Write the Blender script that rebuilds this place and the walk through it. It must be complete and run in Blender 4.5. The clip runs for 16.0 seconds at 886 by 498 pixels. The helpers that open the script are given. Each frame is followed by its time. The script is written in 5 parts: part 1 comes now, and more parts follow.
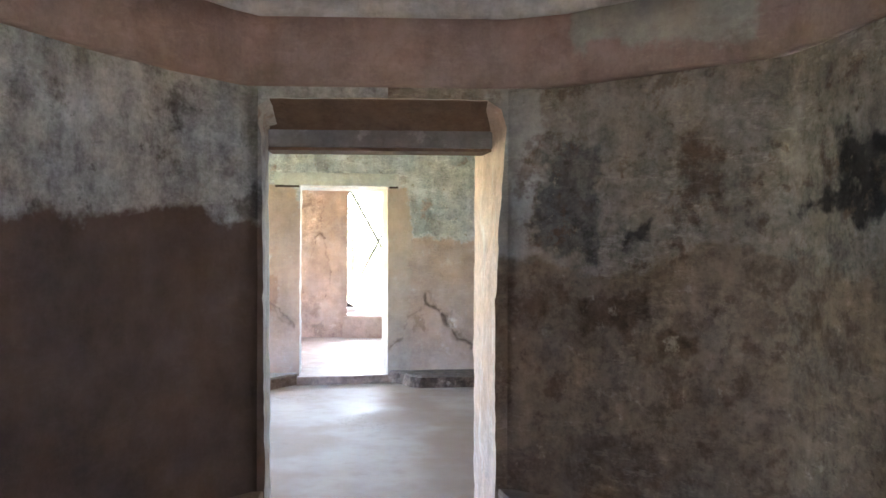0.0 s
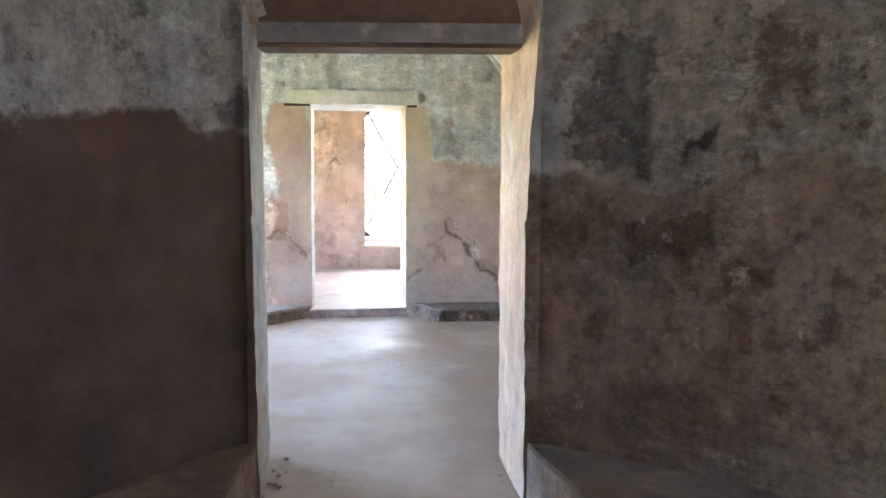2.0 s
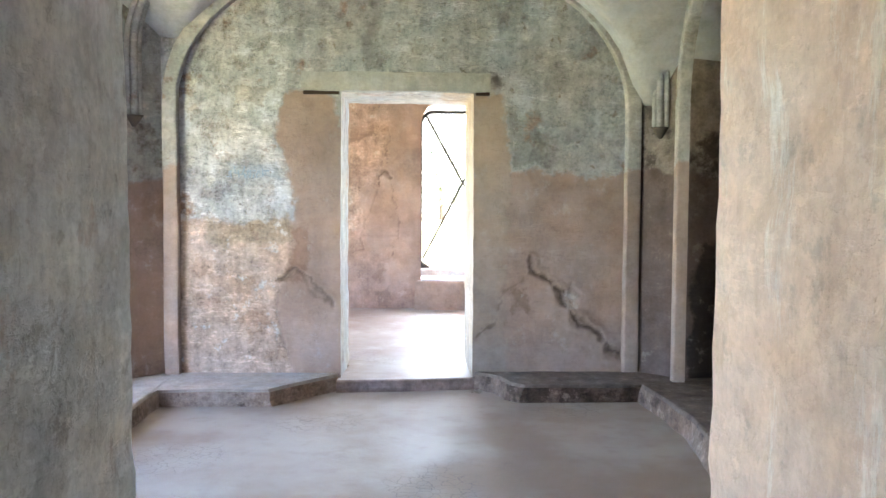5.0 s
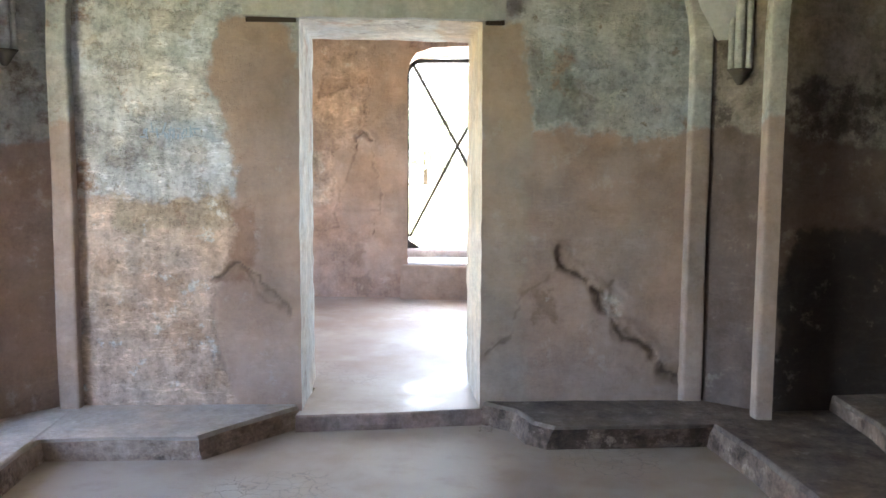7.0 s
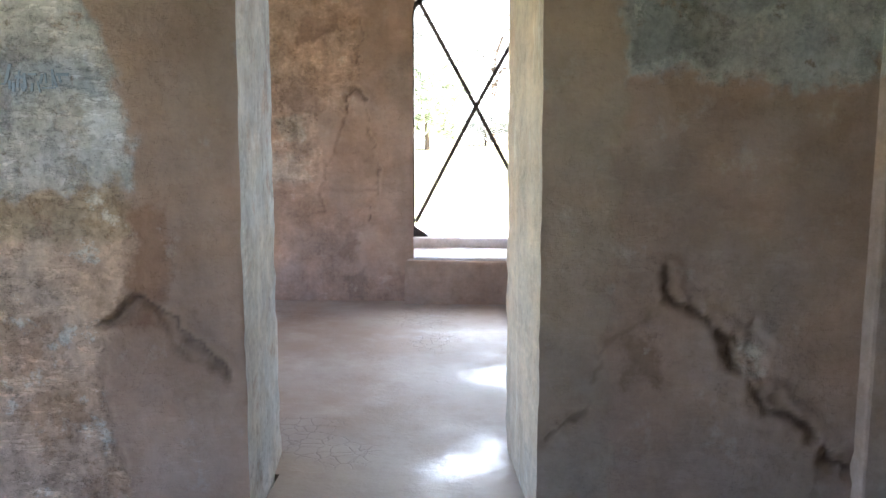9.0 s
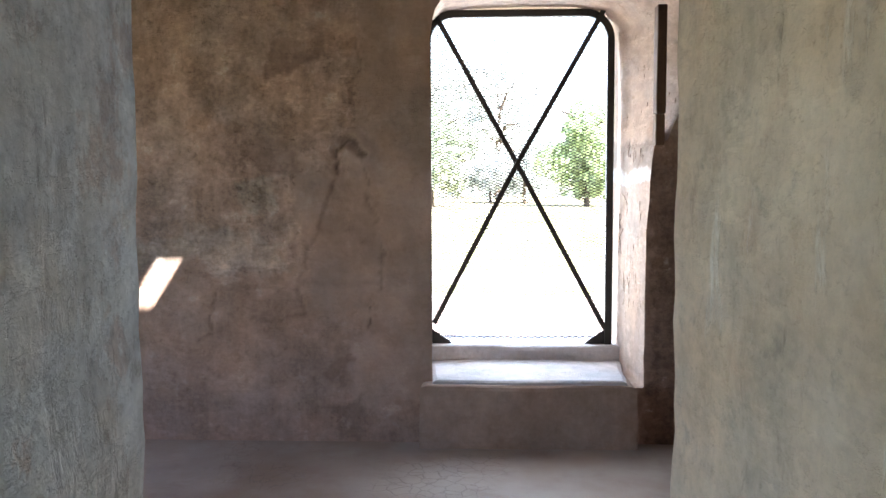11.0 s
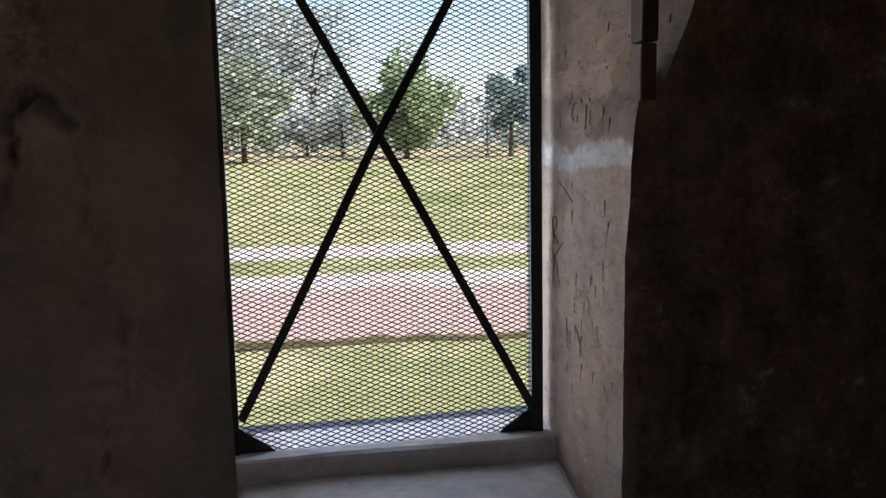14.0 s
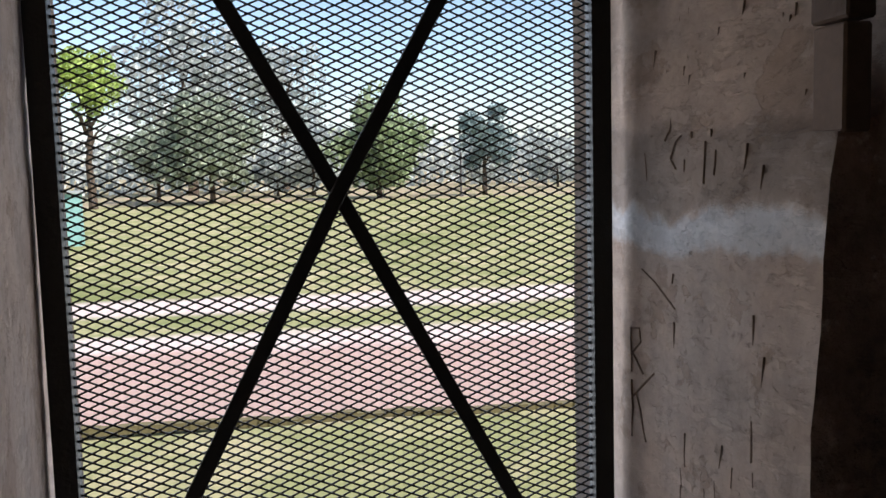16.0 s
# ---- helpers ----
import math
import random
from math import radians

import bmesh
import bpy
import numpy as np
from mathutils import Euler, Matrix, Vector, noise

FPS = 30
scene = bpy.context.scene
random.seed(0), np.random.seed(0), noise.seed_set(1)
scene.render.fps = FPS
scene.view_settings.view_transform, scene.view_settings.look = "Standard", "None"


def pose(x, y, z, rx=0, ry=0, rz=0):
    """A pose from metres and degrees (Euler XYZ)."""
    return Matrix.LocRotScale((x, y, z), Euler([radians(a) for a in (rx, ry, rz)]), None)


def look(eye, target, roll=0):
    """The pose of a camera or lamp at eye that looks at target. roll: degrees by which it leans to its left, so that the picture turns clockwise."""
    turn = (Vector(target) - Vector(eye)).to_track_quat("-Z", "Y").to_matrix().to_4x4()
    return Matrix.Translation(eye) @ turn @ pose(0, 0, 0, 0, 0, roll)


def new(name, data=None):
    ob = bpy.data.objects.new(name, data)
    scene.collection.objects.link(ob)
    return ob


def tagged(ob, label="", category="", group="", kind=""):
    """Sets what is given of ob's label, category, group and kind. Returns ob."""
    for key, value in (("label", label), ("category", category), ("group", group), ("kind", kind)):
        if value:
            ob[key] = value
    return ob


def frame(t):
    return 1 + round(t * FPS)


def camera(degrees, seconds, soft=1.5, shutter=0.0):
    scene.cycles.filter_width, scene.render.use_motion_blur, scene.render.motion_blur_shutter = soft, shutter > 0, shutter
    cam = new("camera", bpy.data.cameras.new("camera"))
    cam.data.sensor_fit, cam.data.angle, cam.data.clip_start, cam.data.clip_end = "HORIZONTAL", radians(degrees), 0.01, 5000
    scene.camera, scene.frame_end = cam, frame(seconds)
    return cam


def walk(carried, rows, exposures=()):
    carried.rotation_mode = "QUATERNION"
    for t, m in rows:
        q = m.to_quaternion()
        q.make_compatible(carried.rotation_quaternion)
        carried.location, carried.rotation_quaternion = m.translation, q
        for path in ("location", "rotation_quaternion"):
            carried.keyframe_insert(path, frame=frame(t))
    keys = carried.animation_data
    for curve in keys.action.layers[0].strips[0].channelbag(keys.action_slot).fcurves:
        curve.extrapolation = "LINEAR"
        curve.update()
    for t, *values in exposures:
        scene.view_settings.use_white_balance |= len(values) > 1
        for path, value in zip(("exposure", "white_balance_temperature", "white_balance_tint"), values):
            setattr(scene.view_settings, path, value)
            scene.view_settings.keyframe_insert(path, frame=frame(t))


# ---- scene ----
cam = camera(54.8, 16.0)
PATH = [
    (0, (0.136, -0.971, 1.497), (0.225, 1.027, 1.497), 0.2),
    (0.5, (0.157, -0.926, 1.471), (0.205, 1.071, 1.358), 0.1),
    (1, (0.204, -0.832, 1.435), (0.251, 1.159, 1.251), -0.2),
    (1.5, (0.207, -0.645, 1.411), (0.235, 1.347, 1.231), -0.1),
    (2, (0.177, -0.305, 1.426), (0.212, 1.688, 1.265), 0.2),
    (2.5, (0.182, 0.083, 1.415), (0.219, 2.077, 1.274), 0.1),
    (3, (0.185, 0.488, 1.43), (0.175, 2.484, 1.3), -0.2),
    (3.4, (0.151, 0.814, 1.433), (0.073, 2.807, 1.29), 0.1),
    (3.5, (0.144, 0.902, 1.433), (0.059, 2.896, 1.303), 0.5),
    (4, (0.13, 1.357, 1.423), (0.053, 3.352, 1.305), 0.8),
    (4.2, (0.13, 1.562, 1.412), (0.047, 3.557, 1.301), 0.5),
    (6.3, (-0.007, 3.419, 1.443), (-0.163, 5.406, 1.281), 0.9),
    (6.5, (-0.026, 3.598, 1.443), (-0.169, 5.586, 1.271), 0.9),
    (7, (-0.071, 3.986, 1.448), (-0.152, 5.975, 1.246), 0.3),
    (7.5, (-0.076, 4.407, 1.441), (-0.141, 6.392, 1.203), -0.3),
    (8, (-0.136, 4.849, 1.428), (-0.23, 6.827, 1.145), 0.2),
    (8.5, (-0.21, 5.3, 1.439), (-0.298, 7.279, 1.166), 0.3),
    (9, (-0.257, 5.802, 1.456), (-0.34, 7.78, 1.172), -0.0),
    (9.5, (-0.318, 6.29, 1.447), (-0.484, 8.261, 1.157), 0.2),
    (10, (-0.412, 6.782, 1.494), (-0.548, 8.77, 1.314), 0.2),
    (10.2, (-0.442, 6.976, 1.504), (-0.585, 8.965, 1.351), 0.4),
    (12.3, (-0.552, 8.817, 1.506), (-0.497, 10.806, 1.309), -1.3),
    (12.5, (-0.588, 8.939, 1.507), (-0.515, 10.927, 1.295), -1.1),
    (13, (-0.633, 9.321, 1.529), (-0.427, 11.297, 1.295), -0.0),
    (13.5, (-0.611, 9.589, 1.577), (-0.357, 11.55, 1.277), -0.3),
    (14, (-0.545, 9.893, 1.616), (-0.219, 11.848, 1.344), -1.2),
    (14.5, (-0.519, 10.12, 1.616), (-0.134, 12.067, 1.372), -1.5),
    (15, (-0.506, 10.452, 1.641), (-0.067, 12.391, 1.417), -1.1),
    (15.5, (-0.498, 10.72, 1.626), (-0.004, 12.646, 1.414), -1.1),
    (16, (-0.41, 11.067, 1.652), (-0.018, 13.019, 1.466), -1.5),
]
EXPOSURES = [(0.0, 6.15, 6300, 13), (4.2, 5.9, 6200, 13), (7.0, 5.3, 6350, 12), (8.5, 4.7, 6350, 12), (10.2, 4.0, 6250, 12), (12.3, 2.65, 6150, 13), (13.0, 1.9, 6150, 14), (13.6, 1.2, 6200, 14), (16.0, 0.5, 6200, 15)]
walk(cam, [(t, look(eye, target, roll)) for t, eye, target, roll in PATH], EXPOSURES)

# ---- world, sun and the daylight in the openings ----
SUN_AZ, SUN_EL = math.atan2(0.645, -0.62), math.atan2(1.0, 0.895)   # where the sun stands: +x, -y
world = bpy.data.worlds.new("world")
scene.world = world
world.use_nodes = True
wt = world.node_tree
sky = wt.nodes.new("ShaderNodeTexSky")
sky.sky_type = "NISHITA"
sky.sun_disc = False
sky.sun_elevation = SUN_EL
sky.sun_rotation = SUN_AZ
wt.links.new(sky.outputs[0], wt.nodes["Background"].inputs[0])
wt.nodes["Background"].inputs[1].default_value = 0.15

sun = new("sun", bpy.data.lights.new("sun", "SUN"))
sun.data.energy, sun.data.angle, sun.data.color = 5.0, radians(0.5), (1.0, 0.95, 0.87)
sun.matrix_world = look((0.645 * 30, -0.62 * 30, 30), (0, 0, 0))


def daylight(name, eye, target, wide, high, watts, color=(0.86, 0.93, 1.0)):
    ob = new(name, bpy.data.lights.new(name, "AREA"))
    ob.data.shape, ob.data.size, ob.data.size_y = "RECTANGLE", wide, high
    ob.data.energy, ob.data.color = watts, color
    ob.matrix_world = look(eye, target)
    return ob


# skylight standing in the openings of the outer walls
daylight("skylight_window", (-0.25, 12.82, 1.5), (-0.25, 5.0, 0.9), 0.95, 1.85, 8.5, (0.82, 0.91, 1.0))
daylight("skylight_opening_middle_room", (-3.30, 6.2, 1.35), (-0.6, 7.6, 0.6), 1.5, 1.9, 0.15, (1.0, 0.97, 0.93))
daylight("skylight_opening_far_room", (-3.32, 10.7, 1.4), (0, 10.9, 0.6), 1.2, 1.7, 0.3, (0.97, 0.95, 1.0))
# warm fill added in an unseen, assumed doorway to brighten the domed room
daylight("fill_doorway_dome_room", (0.1, -2.15, 1.75), (0.1, 3.5, 2.9), 0.95, 1.3, 0.50, (1.0, 0.90, 0.78))


# ---- materials ----
class Graph:
    """Short hand for building a node material."""

    def __init__(self, name):
        self.mat = bpy.data.materials.new(name)
        self.mat.use_nodes = True
        self.t = self.mat.node_tree
        self.bsdf = self.t.nodes["Principled BSDF"]
        self.pos = self.t.nodes.new("ShaderNodeNewGeometry").outputs["Position"]

    def put(self, socket, value):
        if isinstance(value, bpy.types.NodeSocket):
            self.t.links.new(value, socket)
        elif isinstance(value, (tuple, list)):
            socket.default_value = (*value, 1.0) if len(value) == 3 and len(socket.default_value) == 4 else value
        else:
            socket.default_value = value

    def math(self, op, a, b=0.0, clamp=False):
        n = self.t.nodes.new("ShaderNodeMath")
        n.operation, n.use_clamp = op, clamp
        self.put(n.inputs[0], a), self.put(n.inputs[1], b)
        return n.outputs[0]

    def vec(self, op, a, b=(0, 0, 0), out=0):
        n = self.t.nodes.new("ShaderNodeVectorMath")
        n.operation = op
        self.put(n.inputs[0], a)
        if op == "SCALE":
            self.put(n.inputs["Scale"], b)
        else:
            self.put(n.inputs[1], b)
        return n.outputs[out]

    def noise(self, scale, detail=4.0, rough=0.55, at=None, stretch=None, seed=0.0, color=False):
        at = at or self.pos
        if stretch:
            at = self.vec("MULTIPLY", at, stretch)
        n = self.t.nodes.new("ShaderNodeTexNoise")
        n.noise_dimensions = "4D"
        self.put(n.inputs["Vector"], at)
        n.inputs["W"].default_value = seed
        n.inputs["Scale"].default_value, n.inputs["Detail"].default_value, n.inputs["Roughness"].default_value = scale, detail, rough
        return n.outputs["Color" if color else "Fac"]

    def step(self, value, lo, hi):
        n = self.t.nodes.new("ShaderNodeMapRange")
        n.interpolation_type = "SMOOTHSTEP"
        self.put(n.inputs["Value"], value)
        self.put(n.inputs["From Min"], lo), self.put(n.inputs["From Max"], hi)
        return n.outputs[0]

    def mix(self, fac, a, b):
        n = self.t.nodes.new("ShaderNodeMix")
        n.data_type = "RGBA"
        self.put(n.inputs["Factor"], fac)
        self.put(n.inputs[6], a), self.put(n.inputs[7], b)
        return n.outputs[2]

    def split(self, v):
        n = self.t.nodes.new("ShaderNodeSeparateXYZ")
        self.put(n.inputs[0], v)
        return n.outputs

    def wobble(self, amount, scale, seed=0.0):
        """The place, pushed about by noise: ragged edges for whatever is laid out on it."""
        c = self.vec("SUBTRACT", self.noise(scale, 5, 0.62, color=True, seed=seed), (0.5, 0.5, 0.5))
        return self.vec("ADD", self.pos, self.vec("SCALE", c, amount * 2))

    def box(self, p, u0, u1, z0, z1, soft=0.02, axis="x"):
        s = self.split(p)
        u = s[0] if axis == "x" else s[1]
        a = self.math("MINIMUM", self.math("SUBTRACT", u, u0), self.math("SUBTRACT", u1, u))
        b = self.math("MINIMUM", self.math("SUBTRACT", s[2], z0), self.math("SUBTRACT", z1, s[2]))
        return self.step(self.math("MINIMUM", a, b), -soft, soft)

    def done(self, color, rough, height=None, dist=0.01, strength=0.6, metal=0.0, spec=0.4):
        self.put(self.bsdf.inputs["Base Color"], color)
        self.put(self.bsdf.inputs["Roughness"], rough)
        self.bsdf.inputs["Metallic"].default_value = metal
        self.bsdf.inputs["Specular IOR Level"].default_value = spec
        if height is not None:
            n = self.t.nodes.new("ShaderNodeBump")
            n.inputs["Strength"].default_value, n.inputs["Distance"].default_value = strength, dist
            self.put(n.inputs["Height"], height)
            self.t.links.new(n.outputs[0], self.bsdf.inputs["Normal"])
        return self.mat


def tone(c, keep=0.90):
    """Lime plaster colours are duller than the pigment in them."""
    m = 0.3 * c[0] + 0.55 * c[1] + 0.15 * c[2]
    return tuple((m + (v - m) * keep) * k for v, k in zip(c, (1.0, 1.0, 1.055)))


def plaster(name, low, high=None, level=1.5, patches=(), stains=(), worn=None, mottle=0.35, seed=0.0, rough=0.88, relief=1.0, ragged_by=0.30, streaks=(), calm=0.5, brush=0.6, flake=0.5):
    """Old lime plaster. low, high: colours under and over a ragged line at level. patches: (x0, x1, z0, z1, colour, axis).
    stains: (scale, threshold, colour, seed). worn: colour of the core bared in cracks."""
    g = Graph(name)
    w = g.wobble(ragged_by, 1.3, seed)
    jag = g.vec("SCALE", g.vec("SUBTRACT", g.noise(9, 5, 0.7, color=True, seed=seed + 2), (0.5, 0.5, 0.5)), min(0.16, ragged_by * 0.6))
    w = g.vec("ADD", w, jag)
    fine = g.noise(42, 6, 0.7, seed=seed)
    mid = g.noise(8, 6, 0.68, seed=seed + 3)
    big = g.noise(1.7, 5, 0.62, seed=seed + 7)
    drip = g.noise(5, 5, 0.65, stretch=(2.0, 2.0, 0.30), seed=seed + 9)
    color = tone(low)
    rugged = calm                       # smooth later plaster below, rough old plaster above
    height = g.math("MULTIPLY", mid, 0.6)
    if high:
        m = g.step(g.split(w)[2], level - 0.02, level + 0.035)
        color = g.mix(m, color, tone(high))
        rugged = g.math("ADD", calm, g.math("MULTIPLY", m, 1.0 - calm))
        height = g.math("ADD", height, g.math("MULTIPLY", m, 0.12))
    for x0, x1, z0, z1, c, axis, *own in patches:
        m = g.box(w, x0, x1, z0, z1, 0.025 if ragged_by > 0.2 else 0.012, axis)
        color = g.mix(m, color, tone(c))
        if own:
            rugged = g.math("ADD", g.math("MULTIPLY", rugged, g.math("SUBTRACT", 1.0, m)), g.math("MULTIPLY", m, own[0]))
        height = g.math("ADD", height, g.math("MULTIPLY", m, 0.10))
    for scale, threshold, c, s in stains:
        t = 0.5 + (threshold - 0.5) * 0.55
        m = g.step(g.noise(scale, 7, 0.7, seed=seed + s), t, t + 0.09)
        m = g.math("MULTIPLY", m, g.math("MULTIPLY", rugged, 0.8, clamp=True))
        color = g.mix(m, color, tone(c))
        height = g.math("SUBTRACT", height, g.math("MULTIPLY", m, 0.14))
    for threshold, c, s in streaks:
        m = g.step(g.noise(5, 8, 0.72, stretch=(1.3, 1.3, 0.30), seed=seed + s), threshold, threshold + 0.08)
        color = g.mix(g.math("MULTIPLY", m, 0.6), color, tone(c))
        height = g.math("SUBTRACT", height, g.math("MULTIPLY", m, 0.22))
    cloud = g.noise(3.2, 7, 0.6, seed=seed + 17)
    value = 1.0
    for n, lo, hi, much in ((big, 0.30, 0.70, 0.60), (cloud, 0.32, 0.68, 0.55)):
        value = g.math("ADD", value, g.math("MULTIPLY", g.math("SUBTRACT", g.step(n, lo, hi), 0.5), mottle * much))
    rough_part = None
    for n, lo, hi, much in ((mid, 0.34, 0.66, 0.85), (fine, 0.36, 0.64, 0.50), (drip, 0.34, 0.66, 0.45)):
        v = g.math("MULTIPLY", g.math("SUBTRACT", g.step(n, lo, hi), 0.5), mottle * much)
        rough_part = v if rough_part is None else g.math("ADD", rough_part, v)
    value = g.math("ADD", value, g.math("MULTIPLY", rough_part, rugged))
    hue = g.step(g.noise(2.3, 6, 0.62, seed=seed + 19), 0.34, 0.66)
    color = g.vec("MULTIPLY", color, g.mix(hue, (0.96, 1.0, 1.05), (1.06, 0.99, 0.93)))
    color = g.vec("SCALE", color, value)
    # flat scrapes left by the float, and flakes with a hard edge
    pale = g.step(g.noise(1, 8, 0.74, stretch=(8, 8, 27), seed=seed + 23), 0.53, 0.58)
    dull = g.step(g.noise(1, 8, 0.74, stretch=(13, 13, 20), seed=seed + 29), 0.55, 0.59)
    where = g.step(g.noise(1.4, 4, 0.6, seed=seed + 31), 0.38, 0.60)
    pale = g.math("MULTIPLY", g.math("MULTIPLY", pale, rugged), g.math("MULTIPLY", where, brush))
    dull = g.math("MULTIPLY", g.math("MULTIPLY", dull, rugged), brush)
    color = g.mix(g.math("MULTIPLY", pale, 0.75, clamp=True), color, g.vec("ADD", g.vec("SCALE", color, 1.38), (0.03, 0.03, 0.027)))
    color = g.mix(g.math("MULTIPLY", dull, 0.5, clamp=True), color, g.vec("SCALE", color, 0.66))
    shed = g.step(g.noise(4.3, 10, 0.70, seed=seed + 37), 0.555, 0.568)
    shed = g.math("MULTIPLY", shed, g.math("MULTIPLY", g.math("ADD", rugged, 0.15), flake))
    color = g.mix(g.math("MULTIPLY", shed, 0.8, clamp=True), color, g.vec("MULTIPLY", color, (0.80, 0.74, 0.68)))
    height = g.math("ADD", height, g.math("SUBTRACT", g.math("MULTIPLY", pale, 0.16), g.math("MULTIPLY", g.math("ADD", dull, shed), 0.20)))
    if worn:                            # broken edges modelled in the wall carry these marks
        for name, much, k in (("stain", 0.55, 1.35), ("hollow", 0.75, 1.0), ("fissure", 0.7, 0.5)):
            n = g.t.nodes.new("ShaderNodeAttribute")
            n.attribute_name = name
            color = g.mix(g.math("MULTIPLY", n.outputs["Fac"], much), color, tone(tuple(v * k for v in worn)))
    pit = g.step(g.noise(60, 3, 0.7, seed=seed + 11), 0.62, 0.70)
    height = g.math("ADD", height, g.math("MULTIPLY", rugged, g.math("SUBTRACT", g.math("MULTIPLY", fine, 0.22), g.math("MULTIPLY", pit, 0.20))))
    return g.done(color, rough, height, 0.014 * relief, 0.6, spec=0.25)


# brown lower zones of both walls, darkened further for light fading downwards
dome_wall_left = plaster("dome_room_plaster_left", (0.125, 0.085, 0.062), (0.35, 0.35, 0.32), 1.62,
                         stains=[(2.0, 0.56, (0.075, 0.058, 0.048), 1), (11, 0.66, (0.11, 0.10, 0.085), 4)], mottle=0.6, seed=1, relief=1.8, calm=0.25)
dome_wall_right = plaster("dome_room_plaster_right", (0.195, 0.15, 0.10), (0.225, 0.20, 0.155), 1.42,
                          patches=[(0.50, 0.77, 1.46, 2.4, (0.33, 0.32, 0.275), "x", 0.6), (0.80, 1.06, 1.50, 1.98, (0.115, 0.112, 0.095), "x", 1.2),
                                   (1.20, 1.27, 1.57, 1.65, (0.05, 0.045, 0.04), "x"), (1.02, 1.28, 1.14, 1.30, (0.11, 0.075, 0.045), "x", 1.2), (1.30, 1.48, 0.98, 1.08, (0.12, 0.082, 0.05), "x", 1.2),
                                   (1.75, 1.86, 1.60, 1.82, (0.03, 0.027, 0.024), "x"), (0.55, 1.5, -0.2, 0.55, (0.15, 0.115, 0.08), "x")],
                          stains=[(2.6, 0.55, (0.115, 0.075, 0.045), 2), (9, 0.64, (0.30, 0.255, 0.185), 5), (5, 0.58, (0.12, 0.082, 0.052), 11)], mottle=0.5, seed=14, relief=2.4, ragged_by=0.36, calm=0.95, brush=0.85)
dome_wall_front = plaster("dome_room_plaster_door", (0.19, 0.14, 0.105), (0.32, 0.31, 0.27), 1.62,
                          stains=[(4, 0.6, (0.12, 0.115, 0.10), 3)], mottle=0.5, seed=5)
dome_band = plaster("dome_room_band", (0.33, 0.235, 0.195), patches=[(0.95, 1.6, 2.42, 2.75, (0.34, 0.33, 0.27), "x")],
                    stains=[(3, 0.62, (0.2, 0.14, 0.11), 2)], mottle=0.45, seed=23)
cornice_plaster = plaster("cornice_whitewash", (0.55, 0.54, 0.50), stains=[(5, 0.58, (0.3, 0.3, 0.26), 1)], mottle=0.5, seed=31, relief=2)
jamb_plaster = plaster("jamb_limewash", (0.60, 0.595, 0.53), patches=[(0.3, 0.95, -0.2, 2.6, (0.55, 0.42, 0.32), "x", 0.6), (-0.25, 0.2, -0.2, 2.6, (0.55, 0.45, 0.33), "x", 0.6)],
                       stains=[(4, 0.60, (0.46, 0.33, 0.24), 1), (9, 0.62, (0.30, 0.27, 0.22), 4)],
                       streaks=[(0.56, (0.66, 0.64, 0.57), 6), (0.61, (0.25, 0.21, 0.16), 3), (0.60, (0.44, 0.33, 0.25), 9)], mottle=0.4, seed=41, relief=1.8, calm=0.8)
beam_wood = plaster("lintel_wood", (0.16, 0.105, 0.068), stains=[(3, 0.55, (0.10, 0.065, 0.045), 2), (10, 0.6, (0.22, 0.15, 0.1), 4)], mottle=0.5, seed=46)
beam_grey = plaster("lintel_stone", (0.20, 0.19, 0.18), stains=[(6, 0.58, (0.42, 0.41, 0.39), 2)], mottle=0.5, seed=47)
bench_ledge = plaster("bench_soot", (0.19, 0.135, 0.095), stains=[(2.5, 0.58, (0.11, 0.075, 0.05), 1), (8, 0.62, (0.25, 0.19, 0.14), 3)], mottle=0.5, seed=51)
bench_ledge_face = plaster("bench_soot_face", (0.27, 0.205, 0.16), stains=[(2.5, 0.56, (0.15, 0.105, 0.075), 1), (8, 0.62, (0.33, 0.27, 0.22), 3)], mottle=0.5, seed=54, calm=0.8)
# stained bench plaster, base colours darkened for the shaded right side
bench_dim = plaster("bench_stained_shaded", (0.17, 0.13, 0.10), stains=[(2.5, 0.58, (0.11, 0.08, 0.06), 1), (8, 0.62, (0.27, 0.22, 0.17), 3)], mottle=0.55, seed=52, calm=0.8)
bench_dim_face = plaster("bench_broken_shaded_face", (0.20, 0.135, 0.095), stains=[(3.5, 0.52, (0.07, 0.045, 0.032), 1), (8, 0.6, (0.30, 0.22, 0.16), 3)], mottle=0.6, seed=55, relief=2.5, calm=1.0)
bench_plaster = plaster("bench_plaster", (0.42, 0.365, 0.30), stains=[(2.5, 0.58, (0.28, 0.22, 0.17), 1), (8, 0.62, (0.24, 0.18, 0.13), 3)], mottle=0.45, seed=53)
bench_face = plaster("bench_worn_face", (0.34, 0.25, 0.185), stains=[(4, 0.55, (0.13, 0.085, 0.06), 1), (8, 0.6, (0.45, 0.37, 0.29), 3)], mottle=0.55, seed=56, relief=2.5, calm=1.0)
riser_plaster = plaster("step_riser", (0.27, 0.19, 0.15), stains=[(5, 0.56, (0.15, 0.10, 0.075), 1)], mottle=0.5, seed=57, relief=2.0, calm=0.9)

